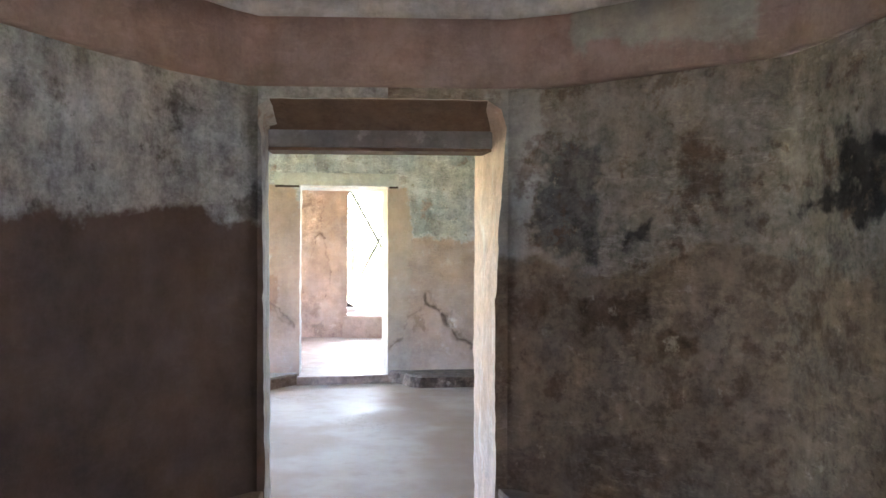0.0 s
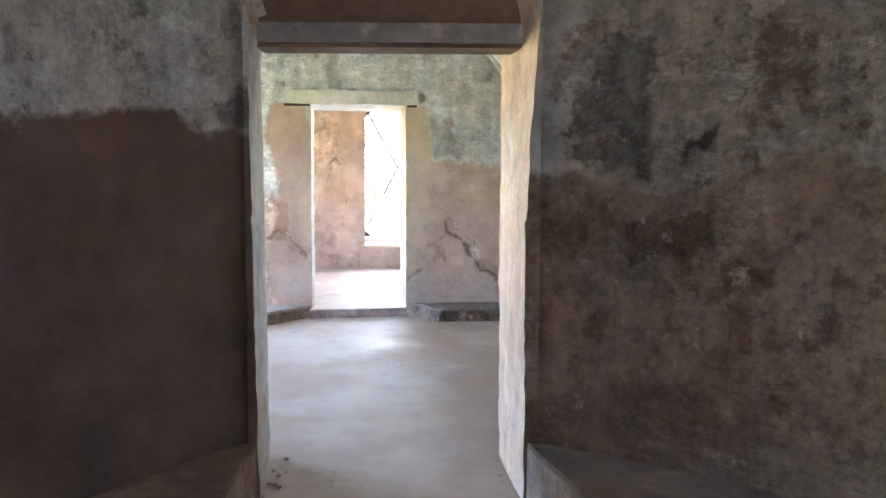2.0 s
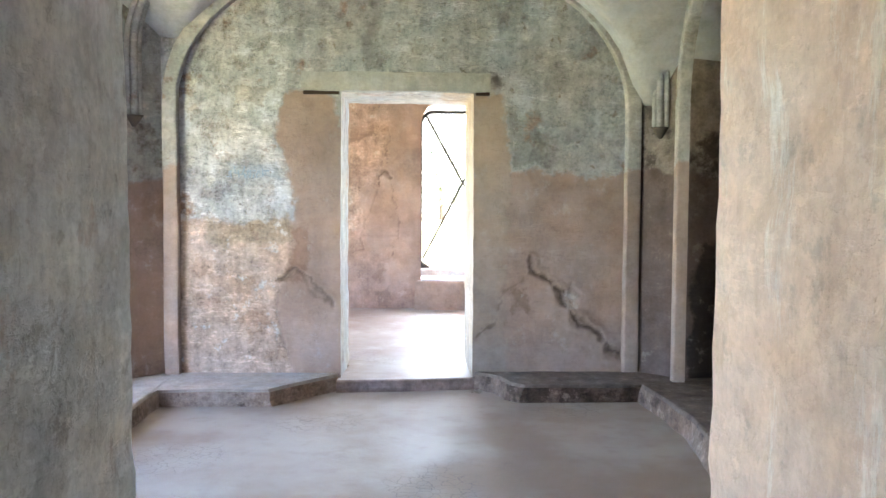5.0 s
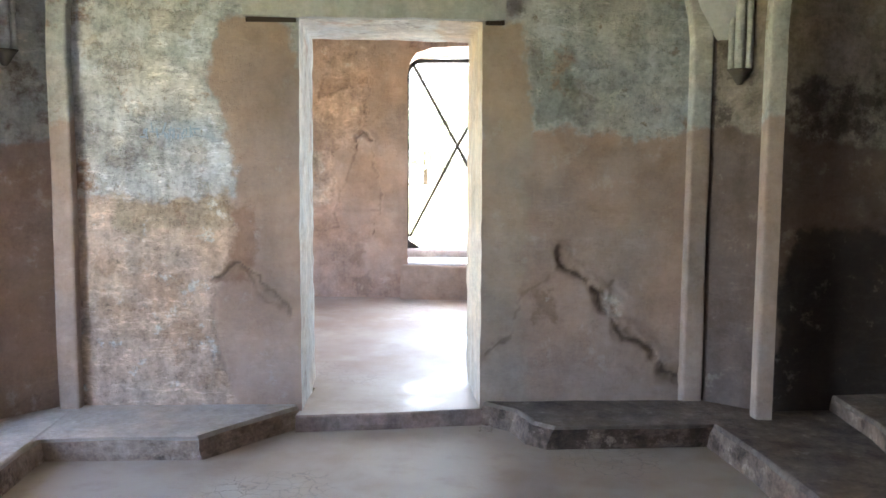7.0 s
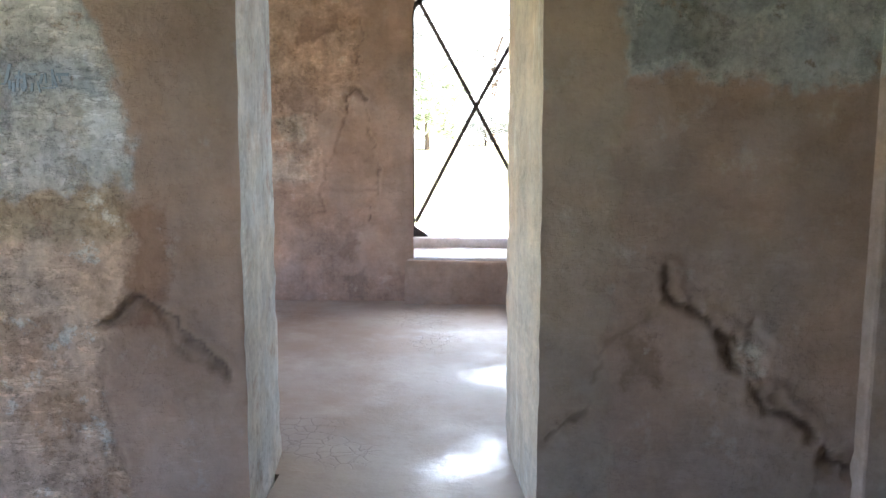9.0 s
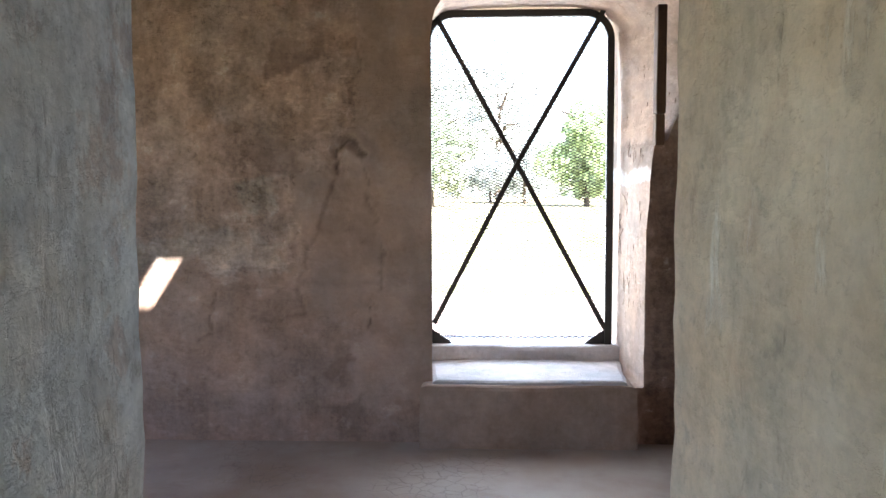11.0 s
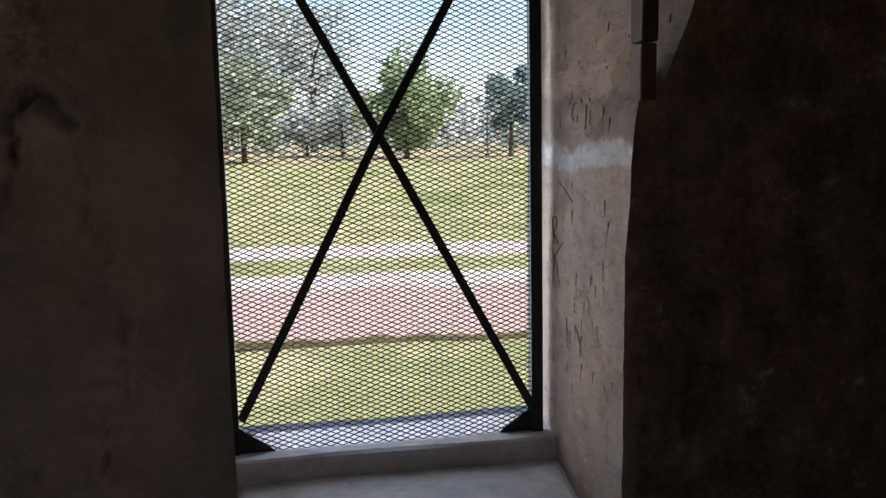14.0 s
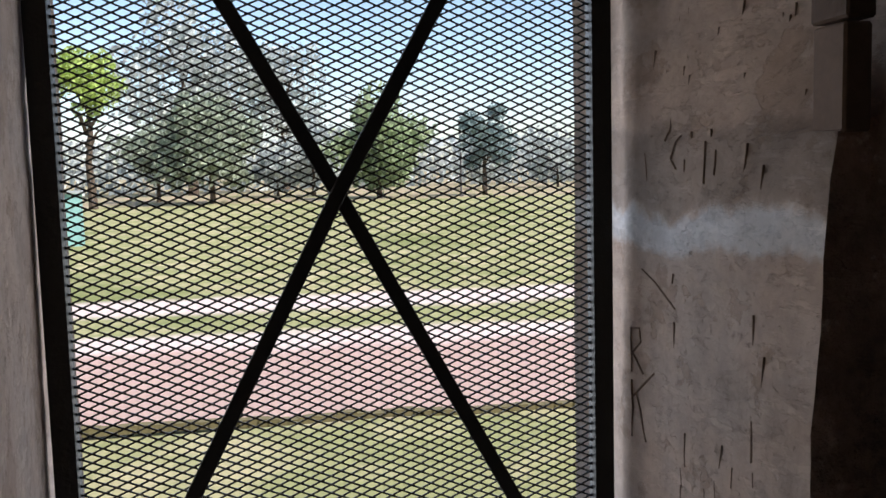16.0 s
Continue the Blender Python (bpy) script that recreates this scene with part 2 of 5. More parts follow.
middle_wall = plaster(
    "middle_room_plaster", (0.37, 0.265, 0.205), (0.385, 0.39, 0.39), 1.58,
    patches=[(-2.6, -1.41, 1.22, 2.9, (0.47, 0.47, 0.465), "x", 1.2), (-2.6, -1.43, -0.2, 1.2, (0.49, 0.355, 0.26), "x", 1.15),
             (-1.40, -1.0, -0.2, 2.17, (0.35, 0.245, 0.185), "x", 0.22), (-0.1, 0.17, -0.2, 2.17, (0.36, 0.28, 0.215), "x", 0.2),
             (0.19, 0.44, 1.62, 2.04, (0.26, 0.265, 0.25), "x", 0.9), (-2.05, -1.45, 1.07, 1.24, (0.37, 0.285, 0.195), "x", 1.2), (-1.45, -1.30, 0.86, 1.15, (0.28, 0.17, 0.115), "x", 0.4),
             (0.24, 0.35, 0.62, 0.74, (0.24, 0.165, 0.12), "x", 0.4), (0.62, 0.75, 0.65, 0.77, (0.43, 0.36, 0.29), "x", 1.0), (-1.80, -1.46, 1.52, 1.64, (0.36, 0.385, 0.42), "x", 1.2),
             (-0.80, -0.70, 2.38, 3.1, (0.27, 0.27, 0.26), "x")],
    stains=[(3.2, 0.62, (0.30, 0.19, 0.13), 1), (7, 0.63, (0.56, 0.55, 0.50), 4), (11, 0.67, (0.20, 0.15, 0.11), 6)],
    worn=(0.19, 0.128, 0.09), mottle=0.46, seed=61, relief=1.8, calm=0.25, brush=1.0, flake=0.7)
middle_side = plaster("middle_room_side_plaster", (0.33, 0.235, 0.18), (0.38, 0.39, 0.37), 1.55,
                      stains=[(2.4, 0.6, (0.14, 0.10, 0.075), 1), (8, 0.62, (0.5, 0.46, 0.4), 3)], mottle=0.4, seed=67)
# sooty plaster; colour and low patch darkened further to hold the alcove's shade
alcove_dark = plaster("alcove_sooty_shaded_plaster", (0.15, 0.105, 0.082), (0.27, 0.225, 0.185), 1.55, patches=[(1.55, 2.3, 0.10, 1.15, (0.055, 0.04, 0.033), "x")], stains=[(2.4, 0.56, (0.06, 0.042, 0.034), 1), (8, 0.62, (0.3, 0.25, 0.2), 3)], mottle=0.45, seed=68)
vault_plaster = plaster("vault_plaster", (0.46, 0.465, 0.47), stains=[(4, 0.62, (0.33, 0.3, 0.25), 1)], mottle=0.35, seed=71)
rib_plaster = plaster("rib_plaster", (0.39, 0.285, 0.22), (0.43, 0.42, 0.39), 1.62, stains=[(6, 0.62, (0.3, 0.21, 0.16), 1)], mottle=0.35, seed=73)

far_wall = plaster(
    "far_room_plaster", (0.41, 0.275, 0.195), (0.43, 0.295, 0.21), 1.05,
    patches=[(-1.42, -1.12, 0.85, 1.58, (0.38, 0.265, 0.195), "x", 0.3), (-1.12, -0.70, 0.3, 2.6, (0.42, 0.295, 0.215), "x", 0.3), (-1.77, -1.54, 1.33, 1.54, (0.46, 0.37, 0.28), "x", 1.2), (0.34, 2.6, -0.2, 3.5, (0.27, 0.175, 0.12), "x", 1.2),
             (-2.4, -1.55, 1.06, 1.22, (0.46, 0.36, 0.28), "x"), (-1.22, -1.05, 0.1, 0.35, (0.27, 0.19, 0.14), "x")],
    stains=[(3, 0.70, (0.28, 0.185, 0.13), 1), (8, 0.64, (0.50, 0.40, 0.31), 3), (14, 0.64, (0.24, 0.16, 0.11), 7)],
    worn=(0.22, 0.14, 0.098),
    mottle=0.5, seed=83, relief=2.0, calm=0.6)
plinth_plaster = plaster("plinth_plaster", (0.40, 0.30, 0.225), stains=[(6, 0.57, (0.30, 0.205, 0.15), 1)], mottle=0.4, seed=87)
reveal_plaster = plaster("window_reveal_plaster", (0.47, 0.345, 0.25), patches=[(0.0, 0.6, 1.585, 1.72, (0.33, 0.245, 0.18), "x", 0.9), (0.0, 0.6, 1.505, 1.575, (0.60, 0.55, 0.49), "x", 0.9)],
                         stains=[(7, 0.66, (0.40, 0.29, 0.2), 1), (16, 0.70, (0.2, 0.14, 0.1), 4)], mottle=0.28, seed=91, ragged_by=0.15, relief=1.6, calm=0.9, flake=0.7)
sill_plaster = plaster("sill_cement", (0.52, 0.50, 0.47), stains=[(9, 0.62, (0.3, 0.29, 0.27), 1)], mottle=0.35, seed=93)
outer_plaster = plaster("outer_wall_plaster", (0.48, 0.34, 0.26), stains=[(3, 0.6, (0.34, 0.23, 0.17), 1)], mottle=0.35, seed=97)


def floor_material(name, dull, polish):
    g = Graph(name)
    fine, mid, big = g.noise(40, 5, 0.65), g.noise(6, 5, 0.6, seed=2), g.noise(1.1, 4, 0.55, seed=5)
    color = g.mix(g.step(big, 0.38, 0.62), (0.33, 0.24, 0.18), (0.42, 0.345, 0.285))
    color = g.mix(g.math("MULTIPLY", g.step(mid, 0.50, 0.72), 0.4), color, (0.30, 0.22, 0.17))
    color = g.mix(g.math("MULTIPLY", g.step(fine, 0.6, 0.75), 0.4), color, (0.24, 0.19, 0.16))
    v = g.t.nodes.new("ShaderNodeTexVoronoi")
    v.feature = "DISTANCE_TO_EDGE"
    v.inputs["Scale"].default_value = 14
    g.put(v.inputs["Vector"], g.wobble(0.05, 6, 3))
    web = g.math("SUBTRACT", 1.0, g.step(v.outputs["Distance"], 0.0, 0.05))
    where = g.step(g.noise(1.0, 3, 0.5, seed=9), 0.55, 0.62)
    web = g.math("MULTIPLY", web, where)
    color = g.mix(g.math("MULTIPLY", web, 0.5), color, (0.18, 0.14, 0.12))
    worn = g.step(g.noise(1.9, 6, 0.62, seed=12), 0.47, 0.66)
    rough = g.math("SUBTRACT", g.math("ADD", dull, g.math("MULTIPLY", mid, 0.30)), g.math("MULTIPLY", worn, polish))
    height = g.math("SUBTRACT", g.math("ADD", g.math("MULTIPLY", mid, 0.9), g.math("MULTIPLY", fine, 0.3)), g.math("MULTIPLY", web, 0.4))
    return g.done(color, rough, height, 0.012, 0.6, spec=0.32)


floor_lime = floor_material("worn_lime_floor", 0.62, 0.14)
floor_polished = floor_material("polished_lime_floor", 0.50, 0.34)


def simple(name, color, rough, metal=0.0, scale=20, amount=0.35, bump=0.004):
    g = Graph(name)
    n, f = g.noise(scale, 4), g.noise(scale * 6, 3, seed=2)
    v = g.math("ADD", 1.0 - amount, g.math("ADD", g.math("MULTIPLY", n, amount), g.math("MULTIPLY", f, amount)))
    s = g.t.nodes.new("ShaderNodeVectorMath")
    s.operation = "SCALE"
    g.put(s.inputs[0], color), g.put(s.inputs["Scale"], v)
    return g.done(s.outputs[0], rough, g.math("ADD", n, g.math("MULTIPLY", f, 0.5)), bump, 0.6, metal)


iron = simple("painted_iron", (0.035, 0.032, 0.028), 0.55, 0.3)
mesh_iron = simple("galvanised_mesh_iron", (0.05, 0.048, 0.045), 0.5, 0.4)
old_timber = simple("old_timber", (0.10, 0.055, 0.032), 0.8, 0, 9, 0.5, 0.01)
stone_bit = simple("loose_stone", (0.34, 0.28, 0.23), 0.9)
bark = simple("bark", (0.09, 0.065, 0.045), 0.95, 0, 3)
concrete_post = simple("weathered_post", (0.12, 0.11, 0.10), 0.9, 0, 3)
scratch_dark = simple("scratched_plaster", (0.20, 0.13, 0.09), 0.95)
blue_paint = simple("faded_blue_paint", (0.30, 0.36, 0.46), 0.9, 0, 60, 0.9)
shed_paint = simple("pale_green_paint", (0.22, 0.40, 0.36), 0.7, 0, 4)


def leaves(name, color):
    g = Graph(name)
    r = g.t.nodes.new("ShaderNodeNewGeometry").outputs["Random Per Island"]
    c = g.mix(r, tuple(0.6 * v for v in color), tuple(1.5 * v for v in color))
    thin = g.t.nodes.new("ShaderNodeBsdfTranslucent")      # light comes through a leaf
    g.put(thin.inputs["Color"], g.vec("SCALE", c, 0.9))
    both = g.t.nodes.new("ShaderNodeAddShader")
    g.t.links.new(g.bsdf.outputs[0], both.inputs[0]), g.t.links.new(thin.outputs[0], both.inputs[1])
    g.t.links.new(both.outputs[0], g.t.nodes["Material Output"].inputs[0])
    return g.done(c, 0.7, spec=0.2)


# leaf colours lightened to carry the distance haze, leaf_haze the most
leaf_dark = leaves("leaves_dark", (0.12, 0.155, 0.15))
leaf_mid = leaves("leaves_green", (0.175, 0.21, 0.12))
leaf_dull = leaves("leaves_dull", (0.18, 0.20, 0.15))
leaf_haze = leaves("leaves_hazed", (0.26, 0.275, 0.26))
leaf_bright = leaves("leaves_bright", (0.22, 0.27, 0.08))


def ground_material():
    g = Graph("lawn_and_earth")
    s = g.split(g.wobble(0.55, 0.9, 2))
    far = g.math("ADD", s[1], g.math("MULTIPLY", s[0], 0.10))
    fine, mid, big = g.noise(9, 6, 0.7), g.noise(1.2, 5, 0.6, seed=3), g.noise(0.16, 4, 0.6, seed=6)
    grass = g.mix(fine, (0.13, 0.145, 0.05), (0.36, 0.355, 0.17))
    grass = g.mix(g.step(mid, 0.42, 0.66), grass, (0.38, 0.34, 0.19))
    grass = g.mix(g.math("MULTIPLY", g.step(big, 0.5, 0.62), 0.6), grass, (0.12, 0.15, 0.04))
    earth = g.mix(fine, (0.33, 0.225, 0.18), (0.47, 0.35, 0.295))
    pale = g.mix(fine, (0.46, 0.37, 0.32), (0.62, 0.53, 0.47))

    def band(lo, hi, soft):
        return g.math("MULTIPLY", g.step(far, lo - soft, lo + soft), g.math("SUBTRACT", 1.0, g.step(far, hi - soft, hi + soft)))

    color = g.mix(band(18.5, 21.9, 0.12), grass, earth)
    color = g.mix(band(21.7, 22.8, 0.3), color, pale)
    color = g.mix(band(24.6, 26.3, 0.35), color, pale)
    color = g.mix(g.math("MULTIPLY", g.step(far, 72, 78), g.step(mid, 0.4, 0.6)), color, (0.36, 0.27, 0.2))
    return g.done(color, 0.95, g.math("ADD", fine, mid), 0.05, 0.6, spec=0.1)


ground_mat = ground_material()


# ---- mesh helpers ----
def link(name, bm, material, smooth=False):
    bmesh.ops.recalc_face_normals(bm, faces=bm.faces)
    me = bpy.data.meshes.new(name)
    bm.to_mesh(me)
    bm.free()
    me.materials.append(material)
    if smooth:
        me.polygons.foreach_set("use_smooth", [True] * len(me.polygons))
    return new(name, me)


def part(name, bm, material, parent, label="", smooth=False):
    ob = link(name, bm, material, smooth)
    ob.parent = parent
    if label:
        tagged(ob, label)
    return ob


def thing(name, at, label, category, group=""):
    ob = new(name)
    ob.empty_display_size = 0.1
    ob.matrix_world = at
    return tagged(ob, label, category, group)


def structure(name, bm, material, label="", smooth=False):
    return tagged(link(name, bm, material, smooth), label, "", "", "structure")


def ragged(points, step=0.05, amount=0.006, seed=0.0, closed=False):
    """A finer outline that wavers a little, as hand-laid plaster does."""
    out = []
    pairs = list(zip(points, points[1:] + points[:1])) if closed else list(zip(points, points[1:]))
    for a, b in pairs:
        a, b = Vector(a), Vector(b)
        n = max(1, int((b - a).length / step))
        for i in range(n):
            p = a.lerp(b, i / n)
            d = noise.noise_vector(Vector((p.x * 4 + seed, p.y * 4, 3.1))) + 0.5 * noise.noise_vector(Vector((p.x * 15 + seed, p.y * 15, 7.7)))
            out.append((p.x + d.x * amount, p.y + d.y * amount * 0.6))
    if not closed:
        out.append(tuple(points[-1]))
    return out


def add_prism(bm, plan, z0, z1, top_drop=0.0, bevel=0.0):
    """Upright block over a plan outline (x, y)."""
    lo = [bm.verts.new((x, y, z0)) for x, y in plan]
    hi = [bm.verts.new((x, y, z1)) for x, y in plan]
    n = len(plan)
    for i in range(n):
        bm.faces.new((lo[i], lo[(i + 1) % n], hi[(i + 1) % n], hi[i]))
    top = bm.faces.new(hi)
    bm.faces.new(lo[::-1])
    return top


def add_box(bm, x0, x1, y0, y1, z0, z1):
    add_prism(bm, [(x0, y0), (x1, y0), (x1, y1), (x0, y1)], z0, z1)


def fill(bm, loops, y):
    """Flat face in the plane y with holes: loops of (x, z), outer one first."""
    from mathutils.geometry import tessellate_polygon
    vs = [[Vector((x, z, 0)) for x, z in loop] for loop in loops]
    made = [bm.verts.new((x, y, z)) for loop in loops for x, z in loop]
    for tri in tessellate_polygon(vs):
        try:
            bm.faces.new([made[i] for i in tri])
        except ValueError:
            pass
    return made


def loft(bm, rings, closed=True):
    """Skin between outlines of equal length, each a list of (x, y, z)."""
    made = [[bm.verts.new(p) for p in ring] for ring in rings]
    for a, b in zip(made, made[1:]):
        n = len(a)
        for i in range(n if closed else n - 1):
            bm.faces.new((a[i], a[(i + 1) % n], b[(i + 1) % n], b[i]))
    return made


def tube(bm, path, radius, sides=10, ends=True, squash=None):
    """Round bar along a path of points."""
    path = [Vector(p) for p in path]
    rings = []
    for i, p in enumerate(path):
        ahead = (path[min(i + 1, len(path) - 1)] - path[max(i - 1, 0)]).normalized()
        side = ahead.cross(Vector((0.31, 0.17, 0.93)) if abs(ahead.z) < 0.9 else Vector((0, 1, 0))).normalized()
        up = side.cross(ahead)
        r = radius[i] if isinstance(radius, (list, tuple)) else radius
        rings.append([p + side * r * math.cos(2 * math.pi * k / sides) + up * r * math.sin(2 * math.pi * k / sides) for k in range(sides)])
    made = loft(bm, rings)
    if ends:
        bm.faces.new(made[0][::-1]), bm.faces.new(made[-1])


def roughen(bm, amount, scale, seed=0.0):
    for v in bm.verts:
        v.co += noise.noise_vector(v.co * scale + Vector((seed, 0, 0))) * amount


def block(plan, z0, z1, rings=3, step=0.07, amount=0.012, seed=0.0, slope=0.02):
    """Hand-built masonry block with a worn, rounded upper edge."""
    bm = bmesh.new()
    out = ragged(plan, step, amount, seed, True)
    cx, cy = sum(p[0] for p in out) / len(out), sum(p[1] for p in out) / len(out)

    def ring(inset, z):
        res = []
        for x, y in out:
            d = Vector((cx - x, cy - y))
            d = d.normalized() * inset if d.length else d
            wob = noise.noise(Vector((x * 3, y * 3, seed))) * amount * 0.8
            res.append((x + d.x, y + d.y, z + wob))
        return res
    tall = z1 - z0 - 0.03
    rings = [[(x, y, z0) for x, y, _ in ring(-slope, 0)]]
    for f in (0.3, 0.6):                # chipped, uneven face
        line = []
        for x, y, z in ring(-slope * (1 - f * 0.7), z0 + tall * f):
            d = Vector((cx - x, cy - y)).normalized() * max(0.0, noise.noise(Vector((x * 5, y * 5, z * 9 + seed)))) * amount * 2.2
            line.append((x + d.x, y + d.y, z))
        rings.append(line)
    made = loft(bm, rings + [ring(0, z1 - 0.025), ring(0.008, z1 - 0.008), ring(0.028, z1)])
    bm.faces.new(made[-1])
    bm.faces.new(made[0][::-1])
    return bm


def bench(plan, z0, z1, top_mat, face_mat, label, group, **shape):
    """Masonry bench: a floated plaster top with a rounded lip on a rougher face."""
    ob = thing("masonry_bench", pose(0, 0, z0), label, "bench", group)
    for name, mat in (("top", top_mat), ("face", face_mat)):
        bm = block(plan, z0, z1, **shape)
        lip = z1 - 0.032
        gone = [f for f in bm.faces if (f.calc_center_median().z > lip) != (name == "top")]
        bmesh.ops.delete(bm, geom=gone, context="FACES")
        for v in bm.verts:
            v.co.z -= z0
        part(name, bm, mat, ob)
    return ob


def lines(parts):
    """Grid lines: (start, step) stretches up to the last value."""
    out = []
    for (a, step), (b, _) in zip(parts, parts[1:]):
        n = max(1, round((b - a) / step))
        out += [a + (b - a) * k / n for k in range(n)]
    return out + [parts[-1][0]]


def reach(px, pz, points):
    """Distance of many places from a broken line."""
    best = np.full(px.shape, 9.0)
    for (x0, z0), (x1, z1) in zip(points, points[1:]):
        dx, dz = x1 - x0, z1 - z0
        h = np.clip(((px - x0) * dx + (pz - z0) * dz) / (dx * dx + dz * dz), 0, 1)
        best = np.minimum(best, np.hypot(px - x0 - h * dx, pz - z0 - h * dz))
    return best


def within(px, pz, points):
    odd = np.zeros(px.shape, bool)
    for (x0, z0), (x1, z1) in zip(points, points[1:] + points[:1]):
        if z0 != z1:
            odd ^= ((z0 > pz) != (z1 > pz)) & (px < (x1 - x0) * (pz - z0) / (z1 - z0) + x0)
    return odd


def smooth(v, lo, hi):
    t = np.clip((v - lo) / (hi - lo), 0, 1)
    return t * t * (3 - 2 * t)


def relief_wall(name, xs, zs, hole, material, label, cracks=(), peels=(), y=0.0, seed=0.0, uneven=0.004):
    """Hand-plastered wall face, modelled: cracks (line, width, depth, stain) are cut in, peels (outline, depth) have lost their skin."""
    gx, gz = np.meshgrid(np.array(xs), np.array(zs), indexing="ij")
    nx, nz = gx.shape
    px, pz = gx.ravel().copy(), gz.ravel().copy()
    cx, cz = (gx[:-1, :-1] + gx[1:, 1:]) / 2, (gz[:-1, :-1] + gz[1:, 1:]) / 2
    keep = ~within(cx, cz, hole)
    rim = np.zeros((nx, nz), bool)
    used = np.zeros((nx, nz), bool)
    for i in (0, 1):
        for j in (0, 1):
            rim[i:nx - 1 + i, j:nz - 1 + j] |= ~keep
            used[i:nx - 1 + i, j:nz - 1 + j] |= keep
    rim &= used
    for k in np.flatnonzero(rim.ravel()):          # meet the edge of the opening
        p, best = Vector((px[k], pz[k])), None
        for a, b in zip(hole, hole[1:] + hole[:1]):
            a, b = Vector(a), Vector(b)
            h = max(0.0, min(1.0, (p - a).dot(b - a) / max((b - a).length_squared, 1e-9)))
            q = a.lerp(b, h)
            if best is None or (q - p).length < (best - p).length:
                best = q
        px[k], pz[k] = best
    near = [Vector((x, seed, z)) for x, z in zip(px, pz)]
    w1 = np.array([noise.noise_vector(p * 7) for p in near])
    w2 = np.array([noise.noise_vector(p * 27) for p in near])
    slow = np.array([noise.noise(p * 1.8) for p in near])
    patch = np.array([noise.fractal(p * 6, 0.6, 2.1, 4) for p in near])
    qx, qz = px + w1[:, 0] * 0.034 + w2[:, 0] * 0.016, pz + w1[:, 2] * 0.034 + w2[:, 2] * 0.016
    depth = uneven * (slow + 0.30 * w1[:, 1] + 0.12 * w2[:, 1])
    marks = {"stain": np.zeros(px.shape), "hollow": np.zeros(px.shape), "fissure": np.zeros(px.shape)}
    for points, wide, deep, stain in cracks:
        d = reach(qx, qz, points)
        own = wide * (0.75 + 0.6 * np.clip(patch, -1, 1))
        hollow = (1 - smooth(d, own * 0.5, own * 0.95)) * smooth(patch, -0.25, 0.35)
        fissure = (1 - smooth(d, own * 0.08, own * 0.08 + 0.010)) * smooth(patch + w1[:, 1] * 0.6, -0.65, -0.15)
        depth += deep * (hollow * 0.5 + fissure * 0.5) * (1 + 0.4 * w2[:, 1])
        depth -= 0.25 * deep * np.exp(-((d - own * 1.2) / 0.02) ** 2)
        marks["stain"] = np.maximum(marks["stain"], stain * (1 - smooth(d, own * 0.6, own * 2.8)) * smooth(patch, -0.9, 0.5))
        marks["hollow"] = np.maximum(marks["hollow"], hollow * min(0.8, stain * 0.8))
        marks["fissure"] = np.maximum(marks["fissure"], fissure * min(1.0, stain * 1.3))
    for points, deep, stain in peels:
        d = reach(qx, qz, points + points[:1])
        m = np.where(within(qx, qz, points), 1, 0) * smooth(d, 0.0, 0.012)
        depth += deep * m * (1 + 0.35 * w2[:, 1])
        marks["stain"] = np.maximum(marks["stain"], stain * m)
        marks["hollow"] = np.maximum(marks["hollow"], stain * 0.8 * m * smooth(patch, -0.7, 0.3))
    depth[rim.ravel()] = 0
    index = np.arange(nx * nz).reshape(nx, nz)
    quads = np.stack([index[:-1, :-1], index[1:, :-1], index[1:, 1:], index[:-1, 1:]], -1)[keep]
    order = np.unique(quads)
    back = np.zeros(nx * nz, int)
    back[order] = np.arange(len(order))
    me = bpy.data.meshes.new(name)
    me.from_pydata(np.stack([px, y + depth, pz], -1)[order].tolist(), [], back[quads].tolist())
    for key, values in marks.items():
        me.attributes.new(key, "FLOAT", "POINT").data.foreach_set("value", values[order].astype(np.float32))
    me.polygons.foreach_set("use_smooth", [True] * len(me.polygons))
    me.materials.append(material)
    return tagged(new(name, me), label, "", "", "structure")


# ---- large structure: floors ----
bm = bmesh.new()
add_box(bm, -2.4, 2.6, -2.6, 4.0, -0.6, 0.0)
structure("floor_dome_room", bm, floor_lime, "worn grey-pink lime floor of a dark domed room")
bm = bmesh.new()
add_box(bm, -3.6, 2.9, 4.0, 8.9, -0.6, 0.0)
structure("floor_middle_room", bm, floor_lime, "polished grey-pink lime floor with crazed cracks")
bm = bmesh.new()
sill_line = [(-1.04, 8.43), (-0.80, 8.47), (-0.53, 8.515), (-0.28, 8.57), (-0.04, 8.615), (-0.04, 9.0), (2.9, 9.0), (2.9, 12.3), (-3.6, 12.3), (-3.6, 9.0), (-1.04, 9.0)]
add_prism(bm, sill_line, -0.6, 0.09)
for v in bm.verts:
    if v.co.z > 0 and v.co.y > 11:
        v.co.z = 0.145
structure("floor_far_room", bm, floor_polished, "polished pale lime floor, one low step up through the doorway")

bm = bmesh.new()
line = ragged(sill_line[:5], 0.04, 0.005, 3)
loft(bm, [[(x + d * 0.2, y - d, z) for x, y in line] for d, z in ((0.012, 0.0), (0.016, 0.03), (0.009, 0.06), (0.010, 0.082), (0.002, 0.091))], False)
structure("step_riser", bm, riser_plaster, "worn brown riser of the low step in the doorway")

